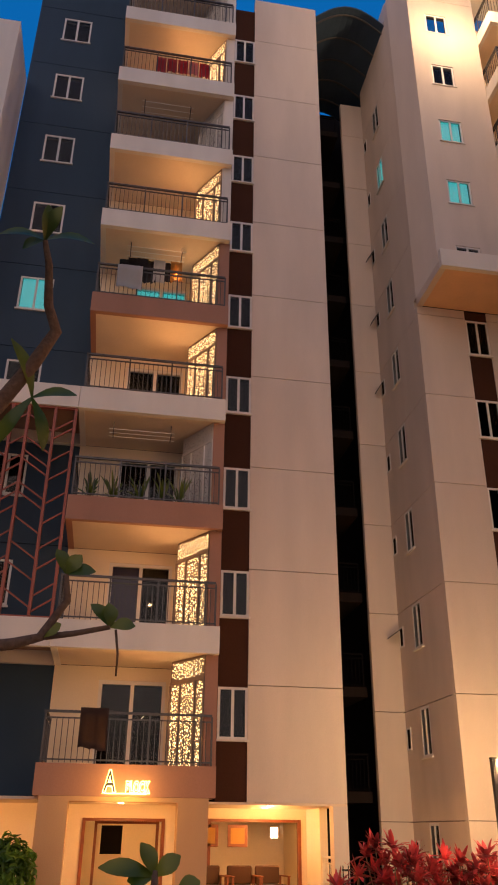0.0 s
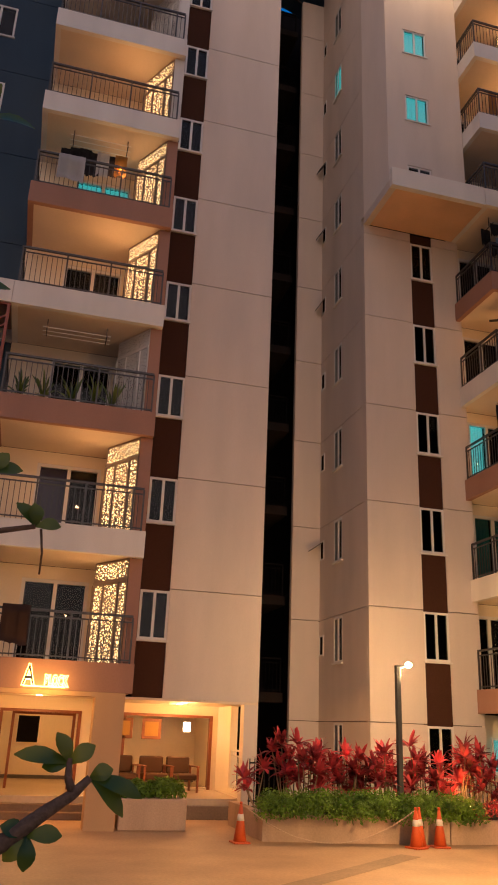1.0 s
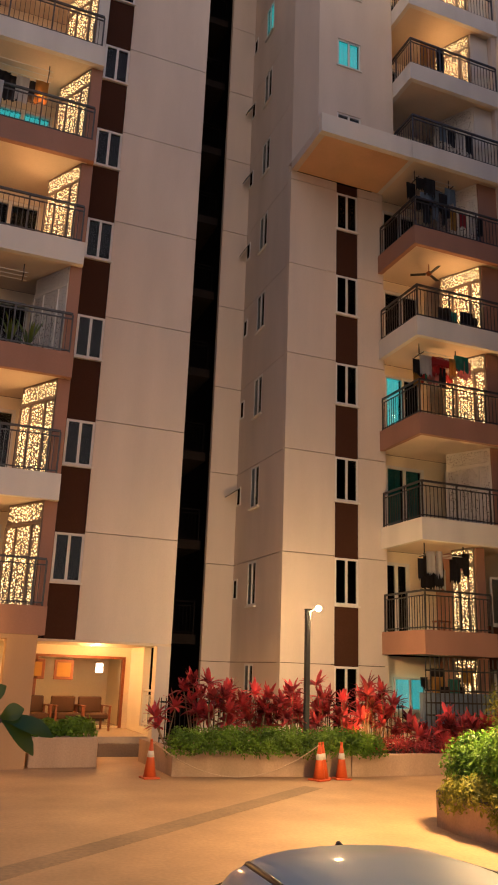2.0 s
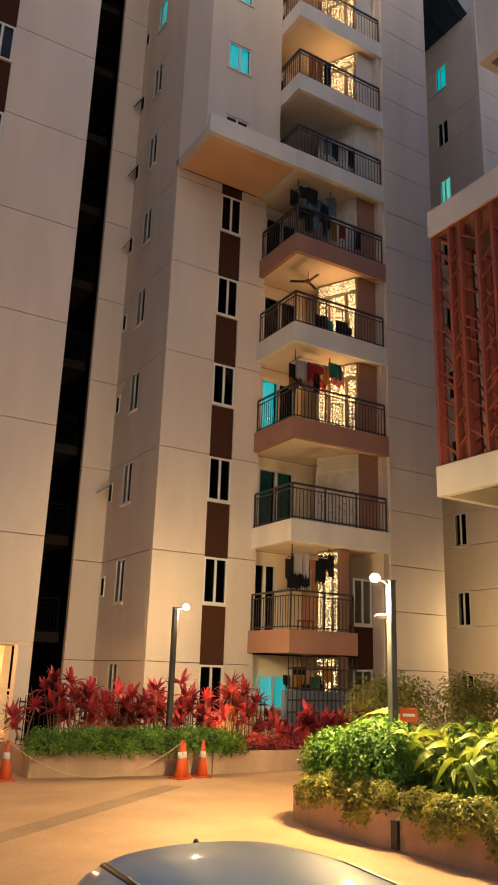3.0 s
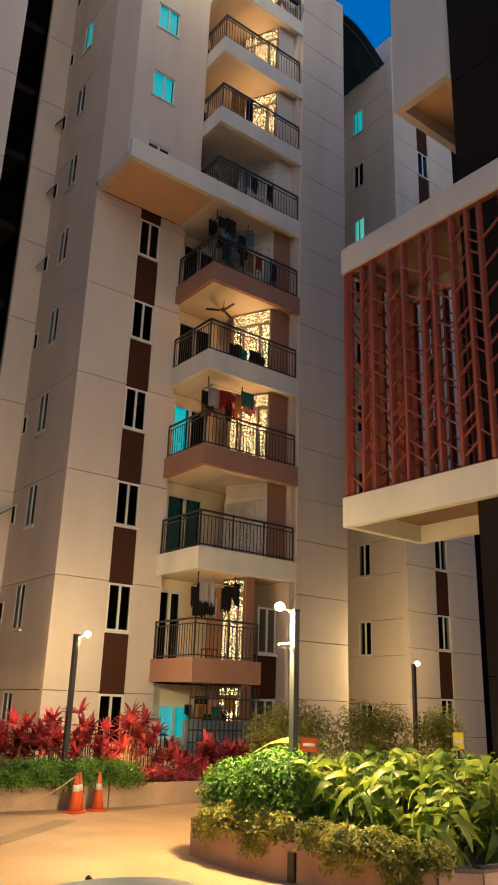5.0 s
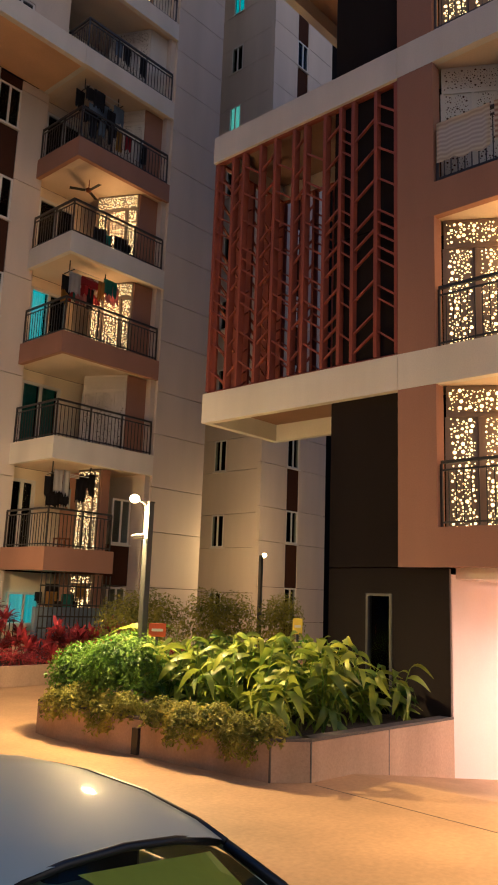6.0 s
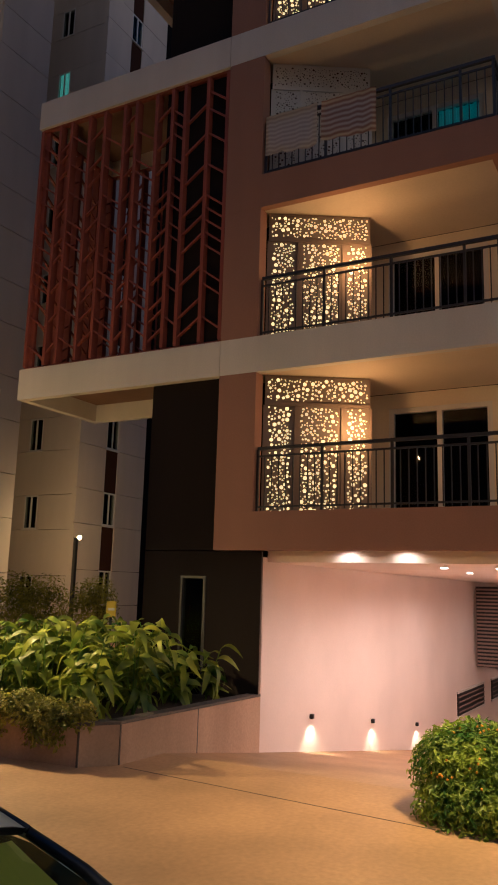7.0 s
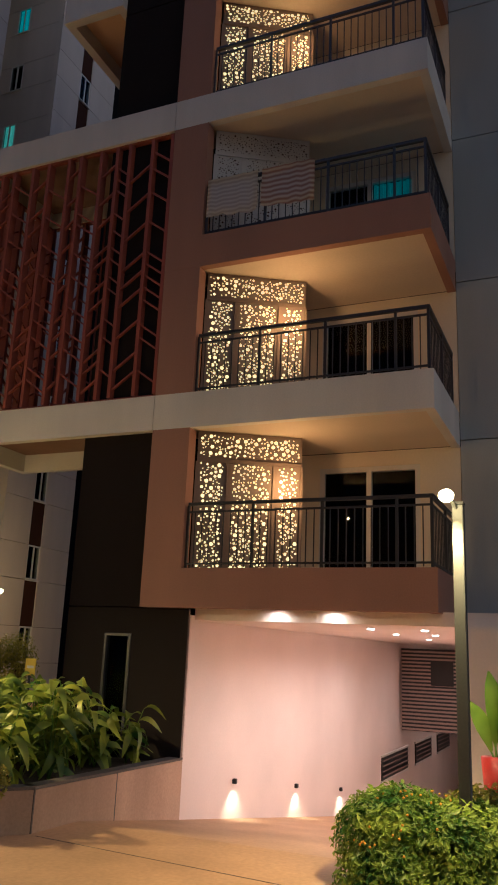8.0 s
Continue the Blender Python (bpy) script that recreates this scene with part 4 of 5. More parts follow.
for x, y in ((7.66, 6.36), (8.05, 6.052), (9.7, 5.992)):
    boxes("wall_joint", "coping", bed, (x - 0.011, x + 0.011, y - 0.004, y + 0.02, -0.8, 0.462))
boxes("scupper", "black", bed, (7.44, 7.52, 8.52, 8.64, 0.02, 0.36), label="dark drain slot in the planter wall")
bm = bmesh.new()
prism(bm, [(7.6, 10.3), (7.85, 6.5), (8.1, 6.2), (11.3, 6.15), (11.3, 12.4), (8.35, 11.4), (7.65, 10.8)], 0, 0.42)
part("soil", bm, "soil", bed)


def ginger_leaves():
    out = []
    for s in range(5):
        rnd = random.Random(200 + s)
        bm = bmesh.new()
        L, W, droop = rnd.uniform(0.34, 0.54), rnd.uniform(0.050, 0.068), rnd.uniform(0.7, 1.5)
        pts = []
        for j in range(7):
            f = j / 6
            w = W * math.sin(math.pi * min(0.98, 0.06 + 0.93 * f)) ** 0.75
            c = Vector((L * f * (1 - 0.18 * f), 0, L * (0.55 * f - droop * f * f)))
            pts.append([bm.verts.new(c + Vector((0, y * w, 0.25 * w * abs(y)))) for y in (-1, 0, 1)])
        for p, q in zip(pts, pts[1:]):
            for k in range(2):
                bm.faces.new((p[k], q[k], q[k + 1], p[k + 1]))
        out.append(mesh(bm, "leaf", "ginger", True))
    return out


GINGER = ginger_leaves()
rnd = random.Random(21)
for i in range(56):
    x, y = 8.0 + 2.9 * rnd.random(), 6.5 + 3.2 * rnd.random() ** 1.2
    if x + (y - 6.5) * 0.3 > 11.2:
        x -= 1
    pl = thing("ginger_plant", "broad-leaved green and yellow ginger plant", "plant", "ginger plants in the corner planter", Matrix.Translation((x, y, 0.42)))
    for s in range(3):
        lean, ang, h = rnd.uniform(0.1, 0.4), rnd.uniform(0, 6.28), rnd.uniform(0.6, 1.2) - 0.14 * max(0.0, x - 9.6)
        tip = Vector((math.cos(ang) * lean, math.sin(ang) * lean, h))
        bm = bmesh.new()
        tube(bm, [(0, 0, 0), tip * 0.5 + Vector((0, 0, 0.08)), tip], [0.012, 0.01, 0.006], 5)
        part("stem", bm, "hedge", pl)
        for j in range(9):
            lf = part("leaf", GINGER[rnd.randrange(5)], None, pl)
            lf.location = tip * (0.22 + 0.78 * j / 8)
            lf.rotation_euler = (rnd.uniform(-0.8, 0.8), rnd.uniform(-0.7, 0.6), ang + (j % 2) * 3.14 + rnd.uniform(-1.2, 1.2))
leaf_cloud("shrub", [(8.0, 9.5, 0.95, 0.62, 0.7, 0.6), (7.95, 10.4, 0.85, 0.55, 0.6, 0.5)], 0.075, "hedge", "rounded bright green shrub in the corner planter", "shrub", 31, 11000)
leaf_cloud("trailing_plant", [(7.46, 10.35, 0.42, 0.26, 0.3, 0.34), (7.5, 9.85, 0.5, 0.3, 0.32, 0.34), (7.5, 9.3, 0.36, 0.26, 0.28, 0.4), (7.56, 8.95, 0.52, 0.22, 0.3, 0.28), (7.6, 8.2, 0.5, 0.25, 0.32, 0.28), (7.6, 7.75, 0.38, 0.27, 0.34, 0.38), (7.66, 7.25, 0.5, 0.26, 0.36, 0.3), (7.68, 6.85, 0.34, 0.27, 0.3, 0.38), (7.76, 6.5, 0.5, 0.22, 0.24, 0.24)], 0.07, "trail", "yellow-green plants trailing over the planter edge", "plant", 32, 13000)
leaf_cloud("shrub", [(8.4, 1.9, 0.34, 0.62, 0.64, 0.5), (8.2, 1.2, 0.34, 0.62, 0.6, 0.46), (8.2, 1.8, 0.08, 0.66, 0.64, 0.4), (8.05, 1.2, 0.08, 0.6, 0.6, 0.4)], 0.07, "bush", "rounded flowering shrub beside the lamp post", "shrub", 33, 32000)
bm = bmesh.new()
rnd = random.Random(61)
for i in range(70):
    a, e = rnd.uniform(0, 6.28), rnd.uniform(0.0, 1.4)
    c = Vector((8.32 + 0.66 * math.cos(a) * math.cos(e), 1.7 + 0.74 * math.sin(a) * math.cos(e), 0.34 + 0.52 * math.sin(e)))
    bmesh.ops.create_icosphere(bm, subdivisions=1, radius=0.013, matrix=Matrix.Translation(c))
tagged(part("flowers", bm, "flower"), "tiny orange flowers on the rounded shrub", "flowers", kind="stuff")
spots = [(12 + i * 0.9, 14.5 + 0.3 * (i % 3), 1.2 + 0.15 * (i % 2), 0.75, 0.5, 1.0) for i in range(8)]
leaf_cloud("shrub", spots, 0.09, "trail", "pale yellow-green shrubs behind the corner planter", "shrub", 34, 11000)


def street_lamp(x, y, hx, hy, power, shade=None, spill=0, size=1.0, foot=0.0):
    """Square garden lamp post with a short arm and a round lit head."""
    ob = thing("street_lamp", "grey square lamp post with a lit amber head", "street lamp", "garden lamp posts", Matrix.Translation((x, y, foot)) @ Matrix.Diagonal((size, size, size, 1)))
    boxes("post", "pole", ob, (-0.055, 0.055, -0.055, 0.055, 0, 3.55), bevel=0.008)
    boxes("base_plate", "pole", ob, (-0.11, 0.11, -0.11, 0.11, 0.0, 0.02))
    boxes("cap", "black", ob, (-0.06, 0.06, -0.06, 0.06, 3.552, 3.575))
    d = Vector((hx, hy, 0)).normalized()
    bm = bmesh.new()
    tube(bm, [(0, 0, 3.48), d * 0.12 + Vector((0, 0, 3.56)), d * 0.24 + Vector((0, 0, 3.6))], [0.02, 0.02, 0.02], 8)
    part("arm", bm, "pole", ob)
    bm = bmesh.new()
    bmesh.ops.create_uvsphere(bm, u_segments=16, v_segments=8, radius=0.078, matrix=Matrix.Translation(d * 0.26 + Vector((0, 0, 3.60))) @ Matrix.Diagonal((1, 1, 0.85, 1)))
    part("head", bm, "bulb", ob, "glowing amber lens", True)
    lamp("street_lamp_light", "SPOT" if shade else "POINT", Matrix.Translation((x + d.x * 0.28 * size, y + d.y * 0.28 * size, foot + 3.45 * size)), power, (1.0, 0.57, 0.23), 0.1, shade)
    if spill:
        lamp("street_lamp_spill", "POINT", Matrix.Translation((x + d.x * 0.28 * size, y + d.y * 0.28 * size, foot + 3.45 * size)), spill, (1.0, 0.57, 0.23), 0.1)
    return ob


street_lamp(8.22, 17.0, 1, -0.1, 500)
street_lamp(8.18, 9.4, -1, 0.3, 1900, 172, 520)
street_lamp(19.7, 17.0, 1, 0.3, 800)
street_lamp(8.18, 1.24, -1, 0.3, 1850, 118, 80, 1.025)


def blade(bm, base, tip, width, fold=0.2, sag=0.12):
    """One pointed oval leaf from base to tip, folded along its midrib."""
    base, tip = Vector(base), Vector(tip)
    d = tip - base
    side = d.cross(Vector((0.3, -1, 0.5))).normalized()
    up = side.cross(d).normalized()
    rows = []
    for j in range(7):
        f = j / 6
        w = width * math.sin(math.pi * min(0.985, 0.04 + 0.95 * f ** 1.3)) ** 0.8
        c = base + d * f + up * (d.length * sag * math.sin(math.pi * f))
        rows.append([bm.verts.new(c + side * w * k + up * (fold * w * abs(k))) for k in (-1, 0, 1)])
    for p, q in zip(rows, rows[1:]):
        for k in range(2):
            bm.faces.new((p[k], q[k], q[k + 1], p[k + 1]))


# frangipani tree beside the camera: limbs and single leaves
tree = thing("frangipani_tree", "bare-limbed frangipani tree with sparse green leaves", "tree", m=Matrix.Translation((-1.6, 4.0, 0)))
TREE_AT = Vector((-1.6, 4.0, 0))
BRANCH_LINES = [
    ([(-1.6, 4.0, 0), (-1.62, 4.02, 1.0), (-1.5, 4.05, 2.2), (-1.2, 4.05, 3.3), (-0.81, 3.98, 4.03), (-0.55, 3.83, 4.39), (-0.45, 3.75, 4.55), (-0.5, 3.67, 4.66), (-0.51, 3.54, 4.83), (-0.54, 3.46, 4.93)], 0.07, 0.014),
    ([(-1.5, 4.05, 2.2), (-1.1, 4.1, 2.7), (-0.71, 4.16, 2.9), (-0.5, 4.19, 2.94), (-0.37, 4.19, 2.98), (-0.25, 4.16, 3.17), (-0.27, 4.12, 3.3)], 0.045, 0.014),
    ([(-0.37, 4.19, 2.98), (-0.2, 4.2, 3.01), (-0.02, 4.19, 3.05)], 0.018, 0.013),
    ([(0.01, 4.2, 3.04), (0.03, 4.22, 2.92), (0.03, 4.24, 2.81)], 0.007, 0.005),
    ([(-1.62, 4.02, 0.6), (-0.8, 3.96, 1.2), (-0.16, 3.95, 1.51), (0.02, 3.97, 1.59), (0.18, 3.98, 1.71), (0.3, 3.98, 1.79), (0.37, 3.98, 1.86)], 0.06, 0.018),
    ([(0.3, 3.98, 1.79), (0.27, 3.98, 1.86), (0.27, 3.99, 1.94)], 0.022, 0.014),
]
for pts, r0, r1 in BRANCH_LINES:
    bm = bmesh.new()
    n = len(pts) - 1
    tube(bm, [Vector(p) - TREE_AT for p in pts], [r0 + (r1 - r0) * i / n for i in range(n + 1)], 9)
    part("limb", bm, "bark", tree, smooth=True)
LEAVES = [
    ((-0.54, 3.46, 4.93), [(-0.77, 3.43, 4.91), (-0.53, 3.34, 5.07), (-0.46, 3.34, 5.07), (-0.28, 3.47, 4.95), (-0.65, 3.48, 4.87)]),
    ((-0.55, 3.93, 4.22), [(-0.47, 4.07, 3.97), (-0.31, 3.93, 4.26), (-0.72, 4.03, 3.96), (-0.68, 3.76, 4.48)]),
    ((-0.27, 4.12, 3.3), [(-0.33, 4.09, 3.42), (-0.12, 4.12, 3.32), (-0.2, 4.1, 3.40)]),
    ((-0.02, 4.19, 3.05), [(-0.13, 4.17, 3.16), (0.11, 4.19, 3.06), (-0.04, 4.17, 3.17)]),
    ((-0.37, 4.19, 2.98), [(-0.27, 4.18, 3.05)]),
    ((0.27, 3.99, 1.92), [(0.02, 4.0, 1.95), (0.2, 3.99, 2.05), (0.15, 3.99, 1.9), (0.38, 3.98, 2.0)]),
    ((0.37, 3.98, 1.86), [(0.61, 3.94, 1.78), (0.53, 3.95, 1.70), (0.47, 3.96, 1.9)]),
    ((0.12, 3.97, 1.62), [(0.03, 3.97, 1.52), (0.27, 3.96, 1.62), (0.12, 3.96, 1.48), (0.0, 3.97, 1.66)]),
]
for base, tips in LEAVES:
    for tip in tips:
        bm = bmesh.new()
        blade(bm, Vector(base) - TREE_AT, Vector(tip) - TREE_AT, 0.042)
        part("leaf", bm, "plumeria", tree, smooth=True)

# ---- parked car, nose towards the road behind the camera ----
car = thing("car", "silver hatchback with black trim parked on the driveway", "car", m=pose(2.02, 3.06, 0, 0, 0, 175))


def loft(bm, sections, close=False):
    rows = [[bm.verts.new(p) for p in s] for s in sections]
    for a, b in zip(rows, rows[1:]):
        for i in range(len(a) - 1):
            bm.faces.new((a[i], a[i + 1], b[i + 1], b[i]))
    return rows


def arch(y, hw, z_edge, crown, n=10):
    """A crowned cross-section of half-width hw."""
    return [(hw * math.sin(t) if abs(t) < 1.5 else math.copysign(hw, t), y, z_edge + crown * math.cos(t)) for t in (-1.5708 + math.pi * i / n for i in range(n + 1))]


ROOF = [(-1.0, 0.46, 1.10, 0.06), (-0.92, 0.50, 1.17, 0.07), (-0.75, 0.53, 1.215, 0.085), (-0.3, 0.545, 1.235, 0.09), (0.2, 0.54, 1.23, 0.09), (0.6, 0.51, 1.20, 0.085), (0.80, 0.48, 1.175, 0.075)]
bm = bmesh.new()
loft(bm, [arch(*r) for r in ROOF])
part("roof", bm, "paint", car, "silver painted roof", True)
LOW = [(-1.75, 0.70, 0.50), (-1.7, 0.74, 0.86), (-1.2, 0.78, 0.90), (0.0, 0.79, 0.90), (1.25, 0.76, 0.88), (1.8, 0.70, 0.80), (2.1, 0.62, 0.66), (2.14, 0.6, 0.45)]
bm = bmesh.new()
loft(bm, [[(-hw * 0.97, y, 0.22), (-hw, y, 0.45), (-hw, y, z - 0.08), (-hw * 0.95, y, z), (-hw * 0.5, y, z + 0.02), (0, y, z + 0.03), (hw * 0.5, y, z + 0.02), (hw * 0.95, y, z), (hw, y, z - 0.08), (hw, y, 0.45), (hw * 0.97, y, 0.22)] for y, hw, z in LOW])
bmesh.ops.holes_fill(bm, edges=bm.edges[:], sides=20)
part("body", bm, "paint", car, "silver painted body", True)
# glass all round, with dark pillars
for s in (-1, 1):
    bm = bmesh.new()
    loft(bm, [[(s * 0.755, -1.2, 0.905), (s * 0.76, 0.0, 0.905), (s * 0.72, 1.1, 0.905)], [(s * 0.60, -0.80, 1.12), (s * 0.62, -0.1, 1.13), (s * 0.58, 0.70, 1.10)]])
    part("side_window", bm, "carglass", car)
    bm = bmesh.new()
    loft(bm, [[(s * 0.485, -0.98, 1.145), (s * 0.53, -0.75, 1.225), (s * 0.545, -0.3, 1.25), (s * 0.54, 0.2, 1.245), (s * 0.51, 0.6, 1.215), (s * 0.475, 0.82, 1.18)],
              [(s * 0.55, -1.0, 1.12), (s * 0.59, -0.78, 1.19), (s * 0.61, -0.3, 1.205), (s * 0.605, 0.2, 1.20), (s * 0.575, 0.62, 1.17), (s * 0.53, 0.86, 1.13)],
              [(s * 0.60, -1.04, 1.04), (s * 0.615, -0.80, 1.12), (s * 0.635, -0.3, 1.135), (s * 0.63, 0.2, 1.13), (s * 0.60, 0.65, 1.10), (s * 0.56, 0.88, 1.07)]])
    part("cant_rail", bm, "paint", car, smooth=True)
    for y0, y1, y2, y3 in ((-0.1, -0.02, -0.12, -0.05), (-1.5, -1.05, -1.02, -0.76)):
        bm = bmesh.new()
        x0, x1 = s * 0.765, s * 0.628 if y0 > -1 else s * 0.612
        v = [bm.verts.new(p) for p in ((x0, y0, 0.9), (x0, y1, 0.9), (x1, y3, 1.13), (x1, y2, 1.13 if y0 > -1 else 1.05))]
        bm.faces.new(v)
        bmesh.ops.solidify(bm, geom=bm.faces[:], thickness=0.03)
        part("pillar", bm, "paint", car)
    bm = bmesh.new()
    tube(bm, [(s * 0.47, 0.80, 1.185), (s * 0.60, 0.98, 1.05), (s * 0.70, 1.16, 0.90)], [0.02, 0.026, 0.032], 8)
    part("front_pillar", bm, "trim", car, smooth=True)
    bm = bmesh.new()
    tube(bm, [(s * 0.49, -0.98, 1.13), (s * 0.52, -0.75, 1.225), (s * 0.535, -0.3, 1.25), (s * 0.53, 0.2, 1.245), (s * 0.5, 0.6, 1.215), (s * 0.47, 0.8, 1.19)], [0.016] * 6, 6)
    part("roof_strip", bm, "trim", car, "black roof strip", True)
    bm = bmesh.new()
    bmesh.ops.create_uvsphere(bm, u_segments=14, v_segments=8, radius=1, matrix=Matrix.Translation((s * 0.82, 0.64, 0.90)) @ Matrix.Diagonal((0.10, 0.06, 0.075, 1)))
    mir = part("mirror", bm, "paint", car, "silver door mirror", True)
    bm = bmesh.new()
    tube(bm, [(s * 0.70, 0.66, 0.87), (s * 0.80, 0.64, 0.885)], [0.03, 0.03], 6)
    part("mirror_arm", bm, "trim", mir)
    for y in (-1.15, 1.3):
        bm = bmesh.new()
        bmesh.ops.create_cone(bm, cap_ends=True, segments=24, radius1=0.29, radius2=0.29, depth=0.18, matrix=Matrix.Translation((s * 0.68, y, 0.29)) @ Matrix.Rotation(math.pi / 2, 4, "Y"))
        wheel = part("wheel", bm, "tyre", car, "black tyre", bevel=0.02)
        bm = bmesh.new()
        bmesh.ops.create_cone(bm, cap_ends=True, segments=20, radius1=0.18, radius2=0.16, depth=0.2, matrix=Matrix.Translation((s * 0.68, y, 0.29)) @ Matrix.Rotation(math.pi / 2, 4, "Y"))
        part("rim", bm, "pole", wheel)
bm = bmesh.new()
loft(bm, [[(0.45 * k, 0.805 - 0.03 * k * k, 1.24 - 0.065 * k * k) for k in (-1, -0.5, 0, 0.5, 1)], [(0.58 * k, 1.02 - 0.05 * k * k, 1.08 - 0.03 * k * k) for k in (-1, -0.5, 0, 0.5, 1)], [(0.68 * k, 1.24 - 0.08 * k * k, 0.91) for k in (-1, -0.5, 0, 0.5, 1)]])
part("windscreen", bm, "windscreen", car, "greenish windscreen", True).visible_shadow = False
# flat sheet added under the glass to stand for its yellow-green reflection
bm = bmesh.new()
v = [bm.verts.new(p) for p in ((0.20, 0.825, 1.205), (-0.38, 0.815, 1.175), (-0.50, 1.14, 0.945), (-0.20, 1.17, 0.945))]
bm.faces.new(v)
bmesh.ops.solidify(bm, geom=bm.faces[:], thickness=0.008)
part("sunshade", bm, "sunshade", car, "added yellow-green sheet for a reflection in the windscreen")
bm = bmesh.new()
tube(bm, [(0.46 * k, 0.80 - 0.03 * k * k, 1.25 - 0.065 * k * k) for k in (-1, -0.5, 0, 0.5, 1)], [0.016] * 5, 8)
part("windscreen_seal", bm, "trim", car, smooth=True)
bm = bmesh.new()
loft(bm, [[(-0.45, -1.0, 1.13), (0, -1.03, 1.17), (0.45, -1.0, 1.13)], [(-0.66, -1.6, 0.88), (0, -1.66, 0.9), (0.66, -1.6, 0.88)]])
part("rear_window", bm, "carglass", car)
boxes("dashboard", "black", car, (-0.66, 0.66, 0.75, 1.15, 0.6, 0.86), bevel=0.03)
boxes("seat", "black", car, (-0.6, -0.12, -0.1, 0.12, 0.5, 1.05), bevel=0.04)
boxes("seat", "black", car, (0.12, 0.6, -0.1, 0.12, 0.5, 1.05), bevel=0.04)
bm = bmesh.new()
tube(bm, [(0, -0.86, 1.225), (0, -0.87, 1.262), (0, -0.89, 1.285)], [0.032, 0.028, 0.012], 10)
part("antenna", bm, "black", car, "black roof antenna stub", True)

# ---- cones and chain ----


def traffic_cone(x, y, turn):
    ob = thing("traffic_cone", "orange traffic cone with a pale reflective band", "traffic cone", "traffic cones on the driveway", pose(x, y, 0, 0, 0, turn))
    boxes("base", "cone", ob, (-0.17, 0.17, -0.17, 0.17, 0, 0.035), bevel=0.012)
    rr = lambda z: 0.13 - 0.105 * (z - 0.035) / 0.66
    bm = bmesh.new()
    tube(bm, [(0, 0, 0.035), (0, 0, 0.38), (0, 0, 0.695)], [rr(0.035), rr(0.38), rr(0.695)], 20)
    part("cone_body", bm, "cone", ob, smooth=True)
    bm = bmesh.new()
    tube(bm, [(0, 0, 0.40), (0, 0, 0.52)], [rr(0.40) + 0.004, rr(0.52) + 0.004], 20)
    part("band", bm, "band", ob, "pale reflective band", True)
    bm = bmesh.new()
    tube(bm, [(0, 0, 0.695), (0, 0, 0.74)], [0.03, 0.026], 10)
    part("tip", bm, "cone", ob, smooth=True)
    return ob


for x, y, t in ((4.53, 16.5, 5), (7.98, 15.85, 20), (8.12, 15.98, 50), (8.57, 15.98, -8)):
    traffic_cone(x, y, t)
bm = bmesh.new()
a, b = Vector((4.53, 16.5, 0.72)), Vector((7.98, 15.85, 0.70))
n = 60
for i in range(n):
    p, q = ((a + (b - a) * f - Vector((0, 0, 0.66 * 4 * f * (1 - f)))) for f in (i / n, (i + 0.8) / n))
    tube(bm, [p, q], [0.012, 0.012], 5)
tagged(part("chain", bm, "chain"), "pale plastic link chain hung between cones", "chain", kind="stuff")

# ---- entrance: planter, sign, lobby furniture ----
box_bed = thing("planter", "square rendered planter beside the entrance pillar", "planter")
bm = bmesh.new()
box(bm, 2.35, 3.8, 18.2, 19.3, 0, 0.62)
part("trough", bm, "planter", box_bed, bevel=0.02)
leaf_cloud("shrub", [(2.7, 18.6, 0.72, 0.4, 0.35, 0.22), (3.35, 18.6, 0.74, 0.45, 0.35, 0.26)], 0.13, "hedge", "dark glossy shrub in the entrance planter", "shrub", 51, 1500)
leaf_cloud("shrub", [(-1.6, 17.4, 1.25, 0.5, 0.4, 0.68), (-1.6, 17.4, 0.5, 0.5, 0.42, 0.5)], 0.17, "hedge", "tall dark long-leaved shrub beside the entrance", "shrub", 52, 2600)

def letters(text, size, x, y, z, parent, stretch=1.0):
    """Raised dark letters with a lit edge behind them."""
    for mat, off, dy, name in (("sign", 0.022, 0.0, "halo"), ("black", 0.0, -0.03, "letters")):
        cu = bpy.data.curves.new(name, "FONT")
        cu.body, cu.size, cu.extrude, cu.offset = text, size, 0.012, off
        cu.materials.append(M[mat])
        ob = new(name, cu)
        ob.parent = parent
        ob.matrix_basis = pose(x, y + dy, z, 90, 0, 0) @ Matrix.Diagonal((stretch, 1, 1, 1))


sign = thing("sign", "lit entrance sign with dark letters and glowing edges", "sign")
letters("A", 0.60, 0.06, 18.075, 2.80, sign, 0.62)
letters("BLOCK", 0.30, 0.52, 18.075, 2.80, sign, 0.50)
boxes("line", "sign", sign, (0.10, 0.96, 18.05, 18.075, 2.765, 2.785))
# lamp without a fitting, added before the sign to turn the portal orange
lamp("portal_fill", "POINT", Matrix.Translation((0.5, 17.5, 2.8)), 60, (1.0, 0.5, 0.12), 0.2)


def bench(x, y, z, turn):
    ob = thing("armchair", "low wooden armchair with brown cushions in the lobby", "armchair", "lobby chairs", pose(x, y, z, 0, 0, turn))
    for sx in (-0.36, 0.36):
        for sy in (-0.32, 0.32):
            boxes("leg", "wood", ob, (sx - 0.025, sx + 0.025, sy - 0.025, sy + 0.025, 0, 0.62))
        boxes("armrest", "wood", ob, (sx - 0.04, sx + 0.04, -0.36, 0.36, 0.62, 0.65), bevel=0.008)
    boxes("seat", "cushion", ob, (-0.33, 0.33, -0.34, 0.3, 0.3, 0.45), bevel=0.03)
    boxes("backrest", "cushion", ob, (-0.33, 0.33, 0.28, 0.38, 0.44, 0.86), bevel=0.03)


for x, y in ((2.9, 22.4), (3.75, 22.5), (4.5, 22.6)):
    bench(x, y, 0.45, 8)
